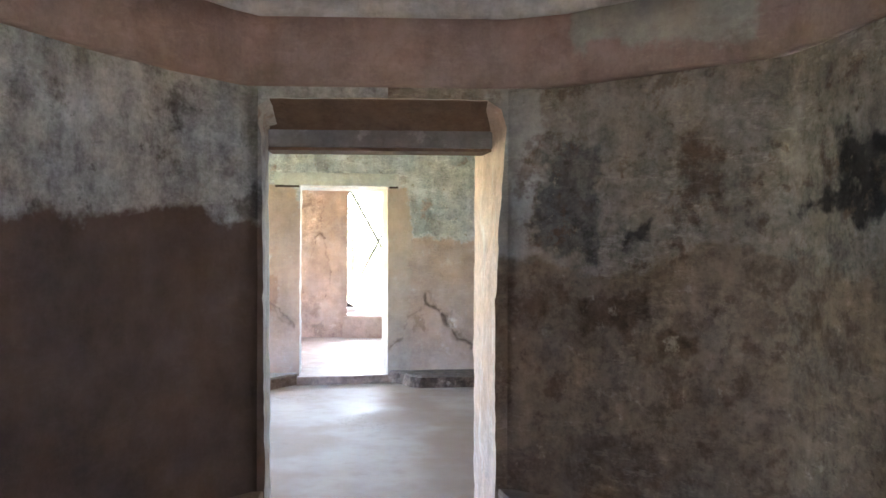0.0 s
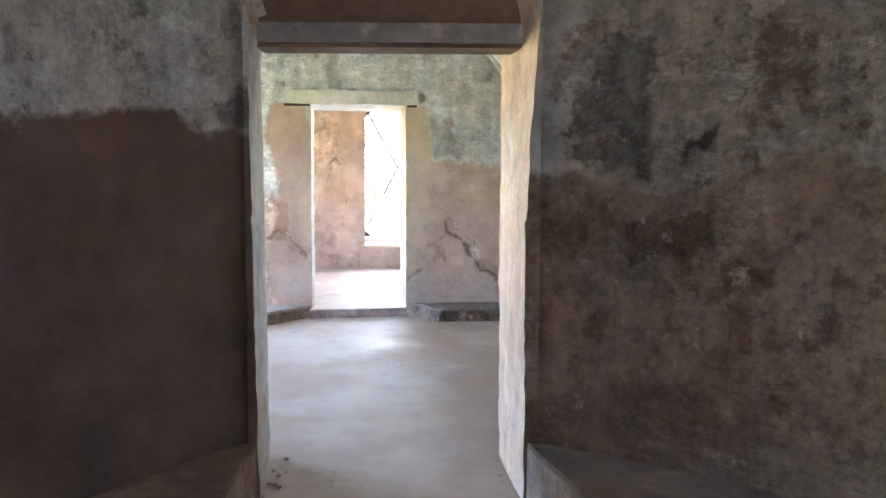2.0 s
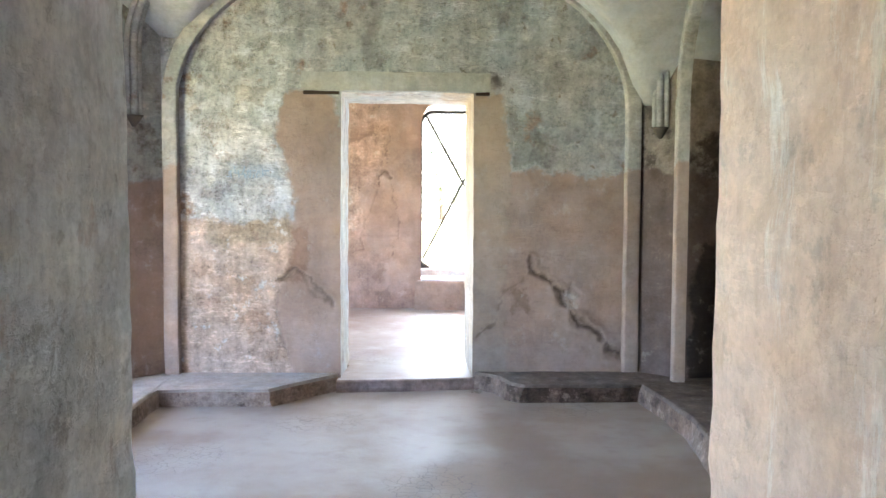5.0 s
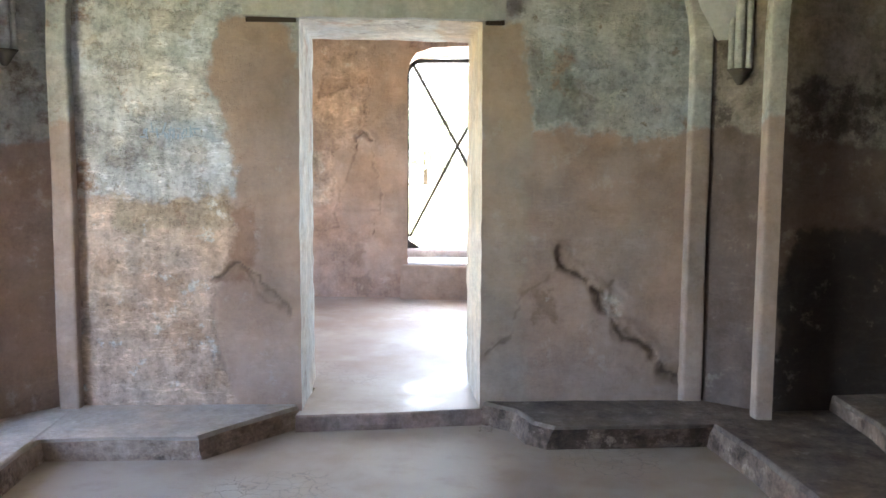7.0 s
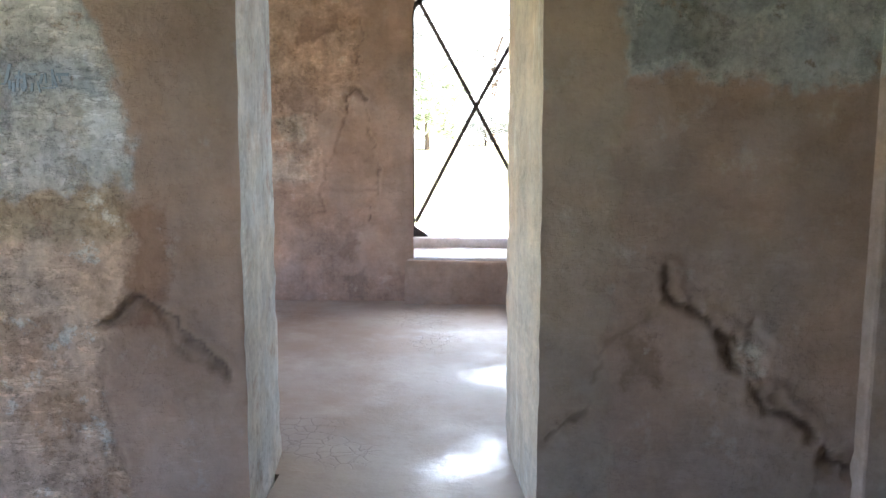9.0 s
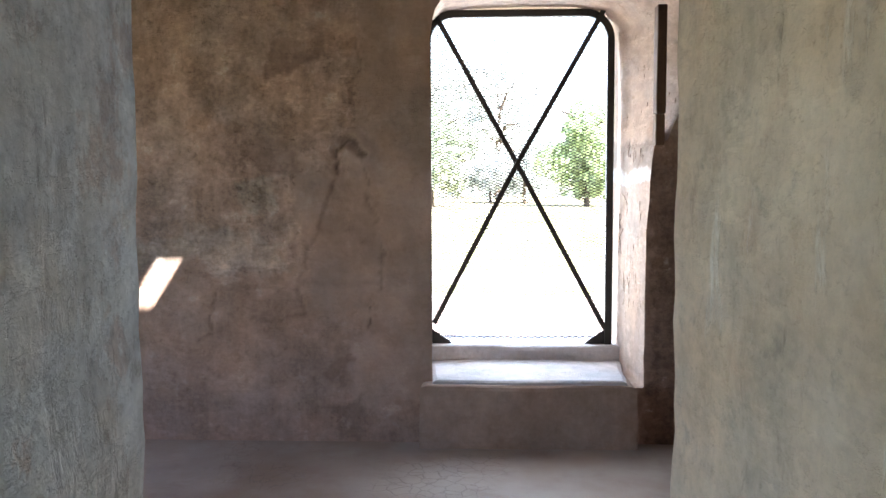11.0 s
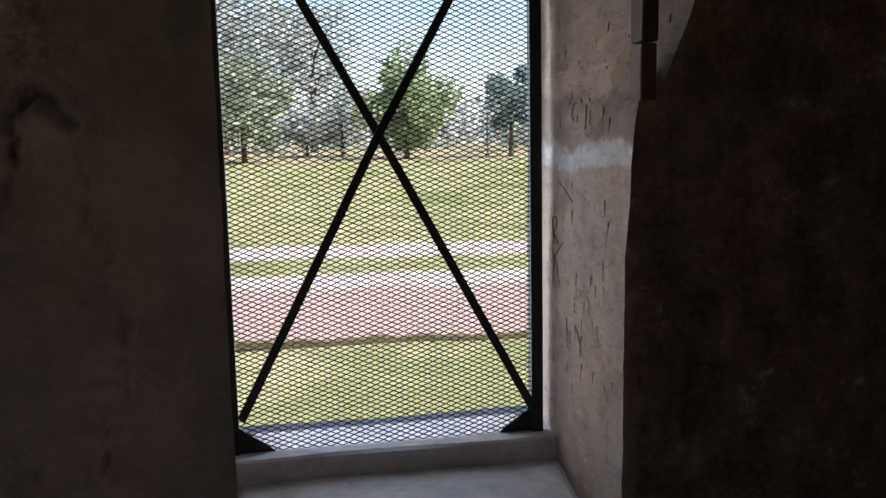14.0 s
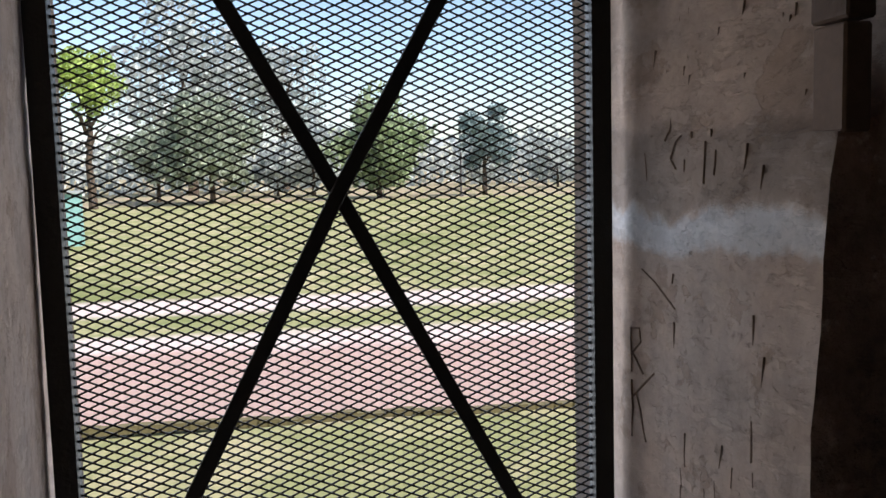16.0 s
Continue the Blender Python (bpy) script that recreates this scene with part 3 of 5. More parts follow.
# ---- domed room ----
LEFT_PLAN = [(-0.605, 3.345), (-0.71, 3.22), (-0.92, 2.94), (-1.09, 2.66), (-1.21, 2.40), (-1.31, 2.15), (-1.55, 1.55), (-1.6, 0.6), (-1.6, -1.0), (-0.9, -2.1), (-0.45, -2.1)]
RIGHT_PLAN = [(0.652, 3.345), (0.94, 3.22), (1.28, 2.91), (1.72, 2.49), (1.76, 2.14), (1.80, 1.70), (1.95, 0.9), (1.95, -1.0), (1.2, -2.1), (0.65, -2.1)]


def shell(plan, z0, z1, out, sign):
    """Wall that follows a plan line and is thick towards the outside."""
    bm = bmesh.new()
    pts = [Vector(p) for p in plan]
    far = []
    for i, p in enumerate(pts):
        d = (pts[min(i + 1, len(pts) - 1)] - pts[max(i - 1, 0)]).normalized()
        far.append(p + Vector((d.y, -d.x)) * out * sign)
    rows = []
    n = max(1, int((z1 - z0) / 0.12))
    for k in range(n + 1):
        z = z0 + (z1 - z0) * k / n
        rows.append([(p.x, p.y, z) for p in pts] + [(q.x, q.y, z) for q in reversed(far)])
    made = loft(bm, rows)
    bm.faces.new(made[0][::-1])
    bm.faces.new(made[-1])
    return bm


def fine(plan, step=0.12):
    return ragged(plan, step, 0.010, 4.2)


LP, RP = fine(LEFT_PLAN), fine(RIGHT_PLAN)


def inset(plan, d, sign):
    pts = [Vector(p) for p in plan]
    res = []
    for i, p in enumerate(pts):
        q = (pts[min(i + 1, len(pts) - 1)] - pts[max(i - 1, 0)]).normalized()
        res.append(tuple(p + Vector((q.y, -q.x)) * d * sign))
    return res


structure("wall_dome_room_left", shell(LP, 0, 2.30, 0.45, 1), dome_wall_left, "dark stained plaster wall, grey above and brown below", True)
structure("wall_dome_room_right", shell(RP, 0, 2.30, 0.45, -1), dome_wall_right, "mottled brown and soot-stained plaster wall", True)
ring = LP[::-1] + RP
band_line = inset(LP, -0.006, 1)[::-1] + inset(RP, -0.006, -1)
structure("trim_dome_room_band", shell(band_line, 2.322, 2.66, 0.45, -1), dome_band, "dull pink plaster band under the cornice", True)
cornice_line = inset(LP, -0.035, 1)[::-1] + inset(RP, -0.035, -1)
cb = shell(cornice_line, 2.66, 2.74, 0.45, -1)
roughen(cb, 0.022, 5.0)
structure("trim_dome_room_cornice", cb, cornice_plaster, "chipped whitewashed plaster cornice", True)

YA = 3.345
# wall with the first doorway; the jambs run a little askew
front = [(-0.556, 0.0), (-0.56, 0.28), (-0.572, 1.0), (-0.575, 1.5), (-0.585, 2.06), (-0.615, 2.16), (-0.60, 2.215), (-0.54, 2.252),
         (0.0, 2.258), (0.55, 2.252), (0.622, 2.205), (0.646, 2.11), (0.636, 1.95), (0.612, 1.60), (0.602, 1.26), (0.594, 1.24), (0.594, 0.9), (0.60, 0.28), (0.595, 0.0)]
back = [(-0.60, 0.0), (-0.605, 0.28), (-0.60, 1.0), (-0.60, 1.5), (-0.592, 2.04), (-0.595, 2.125), (-0.58, 2.13), (-0.52, 2.135),
        (0.0, 2.135), (0.52, 2.135), (0.58, 2.132), (0.60, 2.12), (0.60, 1.95), (0.595, 1.60), (0.585, 1.26), (0.582, 1.24), (0.578, 0.9), (0.58, 0.28), (0.578, 0.0)]
rear = [(-0.637, 0.0), (-0.64, 0.28), (-0.648, 1.0), (-0.652, 1.5), (-0.655, 2.04), (-0.655, 2.11), (-0.64, 2.125), (-0.52, 2.13),
        (0.0, 2.13), (0.45, 2.13), (0.53, 2.125), (0.545, 2.11), (0.545, 1.95), (0.543, 1.60), (0.542, 1.26), (0.541, 1.24), (0.541, 0.9), (0.545, 0.28), (0.548, 0.0)]


def dense(a, b, c, step=0.05):
    """The same finer spacing on three outlines that belong together."""
    res = ([], [], [])
    for i in range(len(a) - 1):
        n = max(1, int((Vector(a[i + 1]) - Vector(a[i])).length / step))
        for k in range(n):
            for line, out in zip((a, b, c), res):
                out.append(Vector(line[i]).lerp(Vector(line[i + 1]), k / n))
    for line, out in zip((a, b, c), res):
        out.append(Vector(line[-1]))
    return res


def rough_line(pts, amount, seed):
    return [(p.x + (noise.noise(Vector((p.y * 6, seed, 0))) + 0.6 * noise.noise(Vector((p.y * 22, seed, 5)))) * amount, p.y + noise.noise(Vector((p.x * 9, seed, 9))) * amount * 0.5) for p in pts]


fa, fb, fc = dense(front, back, rear)
fa, fb, fc = rough_line(fa, 0.008, 1), rough_line(fb, 0.007, 2), rough_line(fc, 0.009, 3)
half = next(k for k, p in enumerate(fa) if p[0] >= 0.0 and p[1] > 2.2)
bm = bmesh.new()
fill(bm, [[(-0.70, 0.0)] + fa[:half + 1] + [(fa[half][0], 2.31), (-0.70, 2.31)]], YA)
structure("wall_dome_room_front_left", bm, dome_wall_left, "stained plaster beside the first doorway, grey above brown")
bm = bmesh.new()
fill(bm, [fa[half:] + [(0.74, 0.0), (0.74, 2.31), (fa[half][0], 2.31)]], YA)
structure("wall_dome_room_front_right", bm, dome_wall_right, "mottled brown plaster beside the first doorway")
bm = bmesh.new()
mid1 = [((a[0] * 2 + b[0]) / 3 + 0.004, (a[1] * 2 + b[1]) / 3 + 0.004) for a, b in zip(fa, fb)]
mid2 = [((b[0] + c[0]) / 2 + noise.noise(Vector((b[1] * 5, 3, 3))) * 0.012, (b[1] + c[1]) / 2) for b, c in zip(fb, fc)]
loft(bm, [[(x, YA, z) for x, z in fa], [(x, 3.42, z) for x, z in mid1], [(x, 3.60, z) for x, z in fb], [(x, 3.80, z) for x, z in mid2], [(x, 4.03, z) for x, z in fc]], False)
structure("door_1_reveal", bm, jamb_plaster, "limewashed, flaking plaster jambs of the first doorway", True)
bm = bmesh.new()
add_box(bm, -3.6, -0.72, 3.40, 4.02, 0, 4.0), add_box(bm, 0.66, 2.9, 3.40, 4.02, 0, 4.0), add_box(bm, -0.72, 0.66, 3.66, 4.02, 2.145, 4.0)
structure("wall_between_dome_and_middle_room", bm, middle_side, "thick plastered masonry wall")

# dome over the first room, closed but for an assumed, unseen doorway behind
bm = bmesh.new()
rings = []
for k in range(9):
    a = k / 8 * math.pi / 2
    s, z = math.cos(a), 2.735 + 1.5 * math.sin(a)
    rings.append([(0.1 + (x - 0.1) * max(s, 0.02), 0.6 + (y - 0.6) * max(s, 0.02), z) for x, y in ring])
loft(bm, rings)
structure("ceiling_dome_room", bm, vault_plaster, "whitewashed masonry dome", True)
bm = bmesh.new()
add_box(bm, -0.46, 0.66, -2.5, -2.1, 2.2, 2.31)
structure("wall_dome_room_back", bm, dome_wall_front, "plaster wall over the assumed doorway behind")
# unseen porch, added to block most sky light from the doorway behind
bm = bmesh.new()
add_box(bm, -1.8, 2.0, -3.9, -3.6, -0.5, 2.6), add_box(bm, -1.8, 2.0, -3.6, -2.5, 2.31, 2.6), add_box(bm, -1.8, -1.5, -3.6, -2.5, -0.5, 2.31)
structure("wall_added_porch", bm, dome_wall_front, "unseen plastered porch, added to hold back daylight")
bm = bmesh.new()
add_box(bm, -1.5, 2.0, -3.6, -2.6, -0.5, 0.0)
structure("floor_added_porch", bm, floor_lime, "grey lime floor of the added porch")

# lintel of the first doorway
lin = thing("door_lintel", pose(0, 3.6, 2.04), "grey weathered beam lintel under a brown arched recess", "lintel")
bm = bmesh.new()
plan = ragged([(-0.70, 0.0), (0.70, 0.0), (0.70, 0.24), (-0.70, 0.24)], 0.06, 0.006, 2, True)
add_prism(bm, plan, 0.0, 0.09)
roughen(bm, 0.006, 9)
part("beam", bm, beam_grey, lin)
bm = bmesh.new()
add_prism(bm, ragged([(-0.60, 0.02), (0.60, 0.02), (0.60, 0.22), (-0.60, 0.22)], 0.06, 0.005, 5, True), -0.018, -0.002)
part("board", bm, beam_wood, lin, "thin brown underside board")
bm = bmesh.new()
top = [(-0.62, -0.248), (0.645, -0.248), (0.60, -0.004), (-0.60, -0.004)]
zs = [0.212, 0.212, 0.094, 0.094]
v = [bm.verts.new((x, y, z - 0.006)) for (x, y), z in zip(top, zs)]
u = [bm.verts.new((x, y, z - 0.001)) for (x, y), z in zip(top, zs)]
bm.faces.new(v), bm.faces.new(u[::-1])
for i in range(4):
    bm.faces.new((v[i], u[i], u[(i + 1) % 4], v[(i + 1) % 4]))
part("recess_soffit", bm, beam_wood, lin, "smoky brown plaster soffit")

# benches of the first room
bench_l = [(-0.572, 3.35), (-0.568, 2.95), (-0.562, 2.62), (-0.51, 2.25), (-0.47, 1.6), (-0.47, -1.9), (-1.58, -1.9), (-1.58, 0.6), (-1.53, 1.55), (-1.28, 2.18), (-1.06, 2.68), (-0.72, 3.26), (-0.65, 3.35)]
bench(bench_l, 0, 0.285, bench_ledge, bench_ledge_face, "low plastered masonry bench, dark stained, along the wall", "benches of the dark room", seed=1.0)
bench_r = [(0.610, 3.35), (0.69, 3.35), (0.93, 3.20), (1.27, 2.90), (1.70, 2.47), (1.78, 1.70), (1.93, 0.9), (1.93, -1.9), (0.93, -1.9), (0.93, 1.4), (0.83, 2.15), (0.785, 2.50), (0.70, 2.95)]
bench(bench_r, 0, 0.285, bench_ledge, bench_ledge_face, "low plastered masonry bench lit by the doorway", "benches of the dark room", seed=2.0)

# ---- middle room ----
WB = pose(-1.02, 8.515, 0, 0, 0, 5.6)          # along the wall with the second doorway
df = [(-0.003, 0.0), (-0.004, 1.1), (0.004, 2.192), (0.49, 2.20), (0.968, 2.188), (0.975, 1.1), (0.972, 0.0)]
db = [(0.004, 0.0), (0.0, 1.1), (0.008, 2.185), (0.49, 2.185), (0.955, 2.175), (0.957, 1.1), (0.96, 0.0)]
da, dm, dc = dense(df, db, db)
da, dm, dc = rough_line(da, 0.006, 11), rough_line(dm, 0.010, 12), rough_line(dc, 0.010, 13)
CRACK_RIGHT = [(0.38, 0.94), (0.39, 0.90), (0.47, 0.85), (0.54, 0.78), (0.61, 0.72), (0.64, 0.64), (0.69, 0.56), (0.77, 0.48), (0.88, 0.44), (0.95, 0.37), (0.98, 0.29), (1.06, 0.26)]
CRACK_RIM = [(0.11, 0.48), (0.14, 0.60), (0.18, 0.71), (0.28, 0.82), (0.39, 0.89)]
CRACK_FOOT = [(-0.02, 0.40), (0.05, 0.45), (0.11, 0.48)]
CRACK_LEFT = [(-1.46, 0.82), (-1.41, 0.87), (-1.33, 0.90), (-1.24, 0.84), (-1.18, 0.76), (-1.11, 0.66), (-1.03, 0.56)]
CRACK_LOOP = [(-1.33, 0.90), (-1.27, 0.80), (-1.20, 0.71), (-1.14, 0.66)]
CRACK_EDGE = [(-1.35, 0.89), (-1.46, 0.79), (-1.50, 0.63), (-1.42, 0.37), (-1.43, 0.18)]


def along(points):
    """From the plan's x to the distance along the wall."""
    return [((x + 1.02) / math.cos(radians(5.6)), z) for x, z in points]


ob = relief_wall("wall_middle_room_front", lines([(-1.30, 0.0115), (2.20, 0)]), lines([(0.0, 0.0115), (2.3, 0.05), (4.0, 0)]), da[:1] + da[1:], middle_wall,
                 "patched plaster wall, grey-white above and pink-brown below, cracked",
                 [(along(CRACK_RIM), 0.045, 0.004, 0.35), (along(CRACK_FOOT), 0.05, 0.008, 0.6), (along(CRACK_LOOP), 0.04, 0.004, 0.3), (along(CRACK_EDGE), 0.016, 0.004, 0.18),
                  (along(CRACK_RIGHT), 0.046, 0.022, 0.95), (along(CRACK_LEFT), 0.026, 0.016, 0.8)],
                 [(along(CRACK_LOOP + [(-1.11, 0.66), (-1.18, 0.76), (-1.24, 0.84)]), 0.010, 0.35),
                  (along([(0.60, 0.76), (0.68, 0.80), (0.77, 0.70), (0.74, 0.58), (0.67, 0.60)]), 0.010, 0.0)], 0.0, 3.0)
ob.matrix_world = WB
bm = bmesh.new()
fill(bm, [[(-2.55, 0.0)] + dc + [(3.9, 0.0), (3.9, 4.0), (-2.55, 4.0)]], 0.71)
ob = structure("wall_far_room_back", bm, far_wall, "pink-brown plaster wall round the doorway behind")
ob.matrix_world = WB
bm = bmesh.new()
loft(bm, [[(x, 0, z) for x, z in da], [(x, 0.02, z) for x, z in [(p[0] * 0.99 + q[0] * 0.01 + (0.004 if p[0] < 0.4 else -0.004) * 0, p[1]) for p, q in zip(da, dm)]],
          [(x, 0.34, z) for x, z in dm], [(x, 0.71, z) for x, z in dc]], False)
ob = structure("door_2_reveal", bm, jamb_plaster, "limewashed plaster jambs of the second doorway", True)
ob.matrix_world = WB

lin = thing("door_lintel", WB @ pose(0, 0, 2.195), "grey plastered stone lintel slab, cracked, over the doorway", "lintel")
bm = bmesh.new()
add_prism(bm, ragged([(-0.275, -0.045), (1.09, -0.045), (1.09, 0.01), (-0.275, 0.01)], 0.05, 0.006, 7, True), 0.0, 0.135)
roughen(bm, 0.008, 6)
# dark strips added for the shade under the overhanging slab ends
for u0, u1 in ((-0.27, -0.01), (0.985, 1.085)):
    strip_bm = bmesh.new()
    add_prism(strip_bm, ragged([(u0, -0.012), (u1, -0.012), (u1, 0.01), (u0, 0.01)], 0.04, 0.004, 9, True), -0.024, 0.002)
    part("shade_strip", strip_bm, simple("slab_end_shade", (0.045, 0.03, 0.022), 0.95), lin, "dark strip for the shade under the slab end")
part("slab", bm, plaster("lintel_slab", (0.42, 0.425, 0.40), stains=[(6, 0.6, (0.24, 0.23, 0.2), 1)], mottle=0.45, seed=101), lin)

# corner faces and alcoves at both sides
def side_wall(name, plan, z1, mat, label):
    pts = ragged(plan, 0.15, 0.008, 6)
    return structure(name, shell(pts, 0, z1, 0.4, -1), mat, label, False)


side_wall("wall_middle_room_corner_left", [(-3.45, 8.14), (-2.555, 8.08), (-2.295, 8.395)], 4.0, middle_side, "plastered corner face and alcove wall, grey above pink")
# right side wears the darker plaster that has the alcove's shade in it
side_wall("wall_middle_room_corner_right", [(1.145, 8.72), (1.435, 8.50), (2.75, 8.58)], 4.0, alcove_dark, "plastered corner face and alcove wall, darkened for shade")
bm = bmesh.new()
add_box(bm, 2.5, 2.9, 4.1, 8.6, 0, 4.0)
structure("wall_middle_room_right", bm, alcove_dark, "sooty plaster wall of the alcove, darkened for shade")
bm = bmesh.new()
add_box(bm, -3.8, -3.4, 3.5, 5.25, 0, 4.0), add_box(bm, -3.8, -3.4, 7.15, 8.3, 0, 4.0), add_box(bm, -3.8, -3.4, 5.25, 7.15, 2.3, 4.0), add_box(bm, -3.8, -3.4, 5.25, 7.15, -0.5, 0.4)
structure("wall_middle_room_left", bm, middle_side, "outer plaster wall with an opening to the daylight")

# groin vault of the middle room, with an unseen opening added for the sun patch
CX, CY, AX, AY, SPRING, RISE = -0.585, 6.35, 1.70, 2.25, 2.1, 1.12
bm = bmesh.new()
NX, NY = 62, 46
x0, x1, y0, y1 = -3.45, 2.55, 4.0, 8.74
g = {}


def vault_z(x, y):
    u, v = (x - CX) / AX, (y - CY) / AY
    a = math.sqrt(max(0.0, 1 - u * u))
    b = math.sqrt(max(0.0, 1 - v * v))
    return SPRING + RISE * max(a, b)


for lift, tag in ((0.0, 0), (0.3, 1)):
    for i in range(NX + 1):
        for j in range(NY + 1):
            x, y = x0 + (x1 - x0) * i / NX, y0 + (y1 - y0) * j / NY
            g[i, j, tag] = bm.verts.new((x, y, vault_z(x, y) + lift))
    for i in range(NX):
        for j in range(NY):
            xm, ym = x0 + (x1 - x0) * (i + 0.5) / NX, y0 + (y1 - y0) * (j + 0.5) / NY
            # added hole, placed to throw sun on the left alcove wall
            if -1.36 < xm < -0.92 and 6.25 < ym < 6.76:
                continue
            bm.faces.new((g[i, j, tag], g[i + 1, j, tag], g[i + 1, j + 1, tag], g[i, j + 1, tag]))
structure("ceiling_middle_room", bm, vault_plaster, "whitewashed groin vault", True)


def arch_band(name, at, half, rise, spring, foot, wide, deep, label):
    """Flat arch rib with straight legs: half span to the inner edge."""
    inner, outer = [], []
    n = 28
    inner.append((half, foot)), outer.append((half + wide, foot))
    for k in range(1, 12):
        z = foot + (spring - foot) * k / 12
        inner.append((half, z)), outer.append((half + wide, z))
    for k in range(n + 1):
        a = math.pi * k / n
        inner.append((half * math.cos(a), spring + rise * math.sin(a)))
        outer.append(((half + wide) * math.cos(a), spring + (rise + wide) * math.sin(a)))
    for k in range(11, -1, -1):
        z = foot + (spring - foot) * k / 12
        inner.append((-half, z)), outer.append((-half - wide, z))
    ob = thing(name, at, label, "arch", "arches of the middle room")

    def w(p, q):
        return p + noise.noise(Vector((p * 3, q, 1))) * 0.008 + noise.noise(Vector((p * 3, q * 7, 4))) * 0.005

    def side(x, d):
        return x + (d if x > 0 else -d)

    for piece, i, j in (("leg", 0, 13), ("arch_ring", 12, 12 + n + 1), ("leg", 12 + n, len(inner))):
        a, b = inner[i:j], outer[i:j]
        bm = bmesh.new()
        loft(bm, [[(w(x, z), 0.012, z) for x, z in a], [(side(w(x, z), 0.002), -deep + 0.016, z) for x, z in a], [(side(w(x, z), 0.006), -deep + 0.004, z) for x, z in a], [(side(w(x, z), 0.015), -deep, z) for x, z in a],
                  [(side(w(x, z), -0.014), -deep, z) for x, z in b], [(side(w(x, z), -0.005), -deep + 0.004, z) for x, z in b], [(w(x, z), -deep + 0.03, z) for x, z in b], [(w(x, z), 0.012, z) for x, z in b]], False)
        part(piece, bm, rib_plaster, ob)
    return ob


arch_band("wall_arch", WB @ pose(0.462, 0, 0), 1.625, 1.10, 2.1, 0.12, 0.115, 0.065, "plastered wall arch with straight legs, pale above and pink below")
arch_band("wall_arch", pose(1.43, 6.3, 0, 0, 0, -90), 2.02, 1.10, 2.1, 0.12, 0.11, 0.07, "plastered arch across the dark alcove")
arch_band("wall_arch", pose(-2.585, 6.3, 0, 0, 0, 90), 1.66, 1.10, 2.1, 0.12, 0.11, 0.07, "plastered arch across the sunlit alcove")


def corner_rib(at, inward, label):
    """Cluster of mouldings that springs from a small corbel and leans into the vault."""
    rib = thing("vault_rib", pose(*at), label, "rib", "ribs of the vault")
    d = Vector((*inward, 0)).normalized()
    s = Vector((-d.y, d.x, 0))
    path = [d * 0.01 + Vector((0, 0, k * 0.1)) for k in range(6)]
    for k in range(1, 12):
        a = k / 11 * math.pi / 2
        path.append(d * (0.01 + 2.3 * (1 - math.cos(a))) + Vector((0, 0, 0.5 + 0.85 * math.sin(a))))
    for off, r in ((-0.046, 0.018), (0.0, 0.027), (0.046, 0.018)):
        bm = bmesh.new()
        tube(bm, [p + s * off + d * (0.012 if off == 0 else 0) for p in path], r, 12)
        part("moulding", bm, rib_plaster, rib, smooth=True)
    bm = bmesh.new()
    tube(bm, [Vector((0, 0, -0.075)) + d * 0.005, Vector((0, 0, -0.05)) + d * 0.01, Vector((0, 0, -0.015)) + d * 0.012, Vector((0, 0, 0.004)) + d * 0.012], [0.012, 0.028, 0.050, 0.066], 14)
    part("corbel", bm, stone_dark, rib, "small dark conical corbel", True)
    return rib


stone_dark = simple("sooty_corbel", (0.10, 0.085, 0.07), 0.9)
corner_rib((-2.44, 8.225, 1.99), (0.79, -0.62), "fluted plaster vault rib on a small dark corbel, pale grey")
corner_rib((1.295, 8.595, 1.935), (-0.56, -0.83), "fluted plaster vault rib on a small dark corbel, in shade")

# benches of the middle room
bl = [(-2.160, 7.885), (-1.735, 7.925), (-1.405, 7.955), (-1.275, 8.155), (-1.045, 8.490), (-1.045, 8.545), (-2.305, 8.455), (-2.585, 8.115), (-3.365, 8.175), (-3.365, 4.150), (-2.005, 4.150), (-2.065, 6.695)]
bench(bl, 0, 0.13, bench_plaster, bench_face, "low plastered masonry platform with a chipped edge beside the step", "platforms of the middle room", seed=5.0, step=0.09)
br = [(-0.030, 8.595), (0.135, 8.465), (0.215, 8.255), (0.315, 8.175), (1.135, 8.260), (1.215, 7.765), (1.275, 7.375), (1.285, 4.150), (2.495, 4.150), (2.495, 8.585), (1.455, 8.515), (1.155, 8.705), (-0.005, 8.610)]
bench(br, 0, 0.14, bench_dim, bench_dim_face, "low plastered masonry platform with a broken face, darkened for shade", "platforms of the middle room", seed=7.0, step=0.09, slope=0.05)
tl = [(-2.805, 8.115), (-2.825, 7.945), (-2.705, 7.595), (-2.645, 4.200), (-3.355, 4.200), (-3.355, 8.135)]
bench(tl, 0.12, 0.25, bench_plaster, bench_face, "upper plastered tier in the sunlit alcove", "platforms of the middle room", seed=9.0, step=0.09)
tr = [(1.815, 8.495), (1.815, 7.995), (1.755, 7.395), (1.775, 4.200), (2.475, 4.200), (2.475, 8.535)]
bench(tr, 0.13, 0.24, bench_dim, bench_dim_face, "upper plastered tier, darkened for the alcove's shade", "platforms of the middle room", seed=11.0, step=0.09)

# ---- far room ----
win_in = [(-0.744, 0.440), (-0.747, 1.000), (-0.744, 1.600), (-0.747, 2.260), (-0.727, 2.380), (-0.662, 2.475), (-0.512, 2.520), (-0.242, 2.535), (0.088, 2.525), (0.488, 2.470), (0.638, 2.300),
          (0.595, 2.100), (0.528, 1.900), (0.452, 1.715), (0.388, 1.690), (0.373, 1.560), (0.354, 1.250), (0.350, 0.800), (0.350, 0.440)]
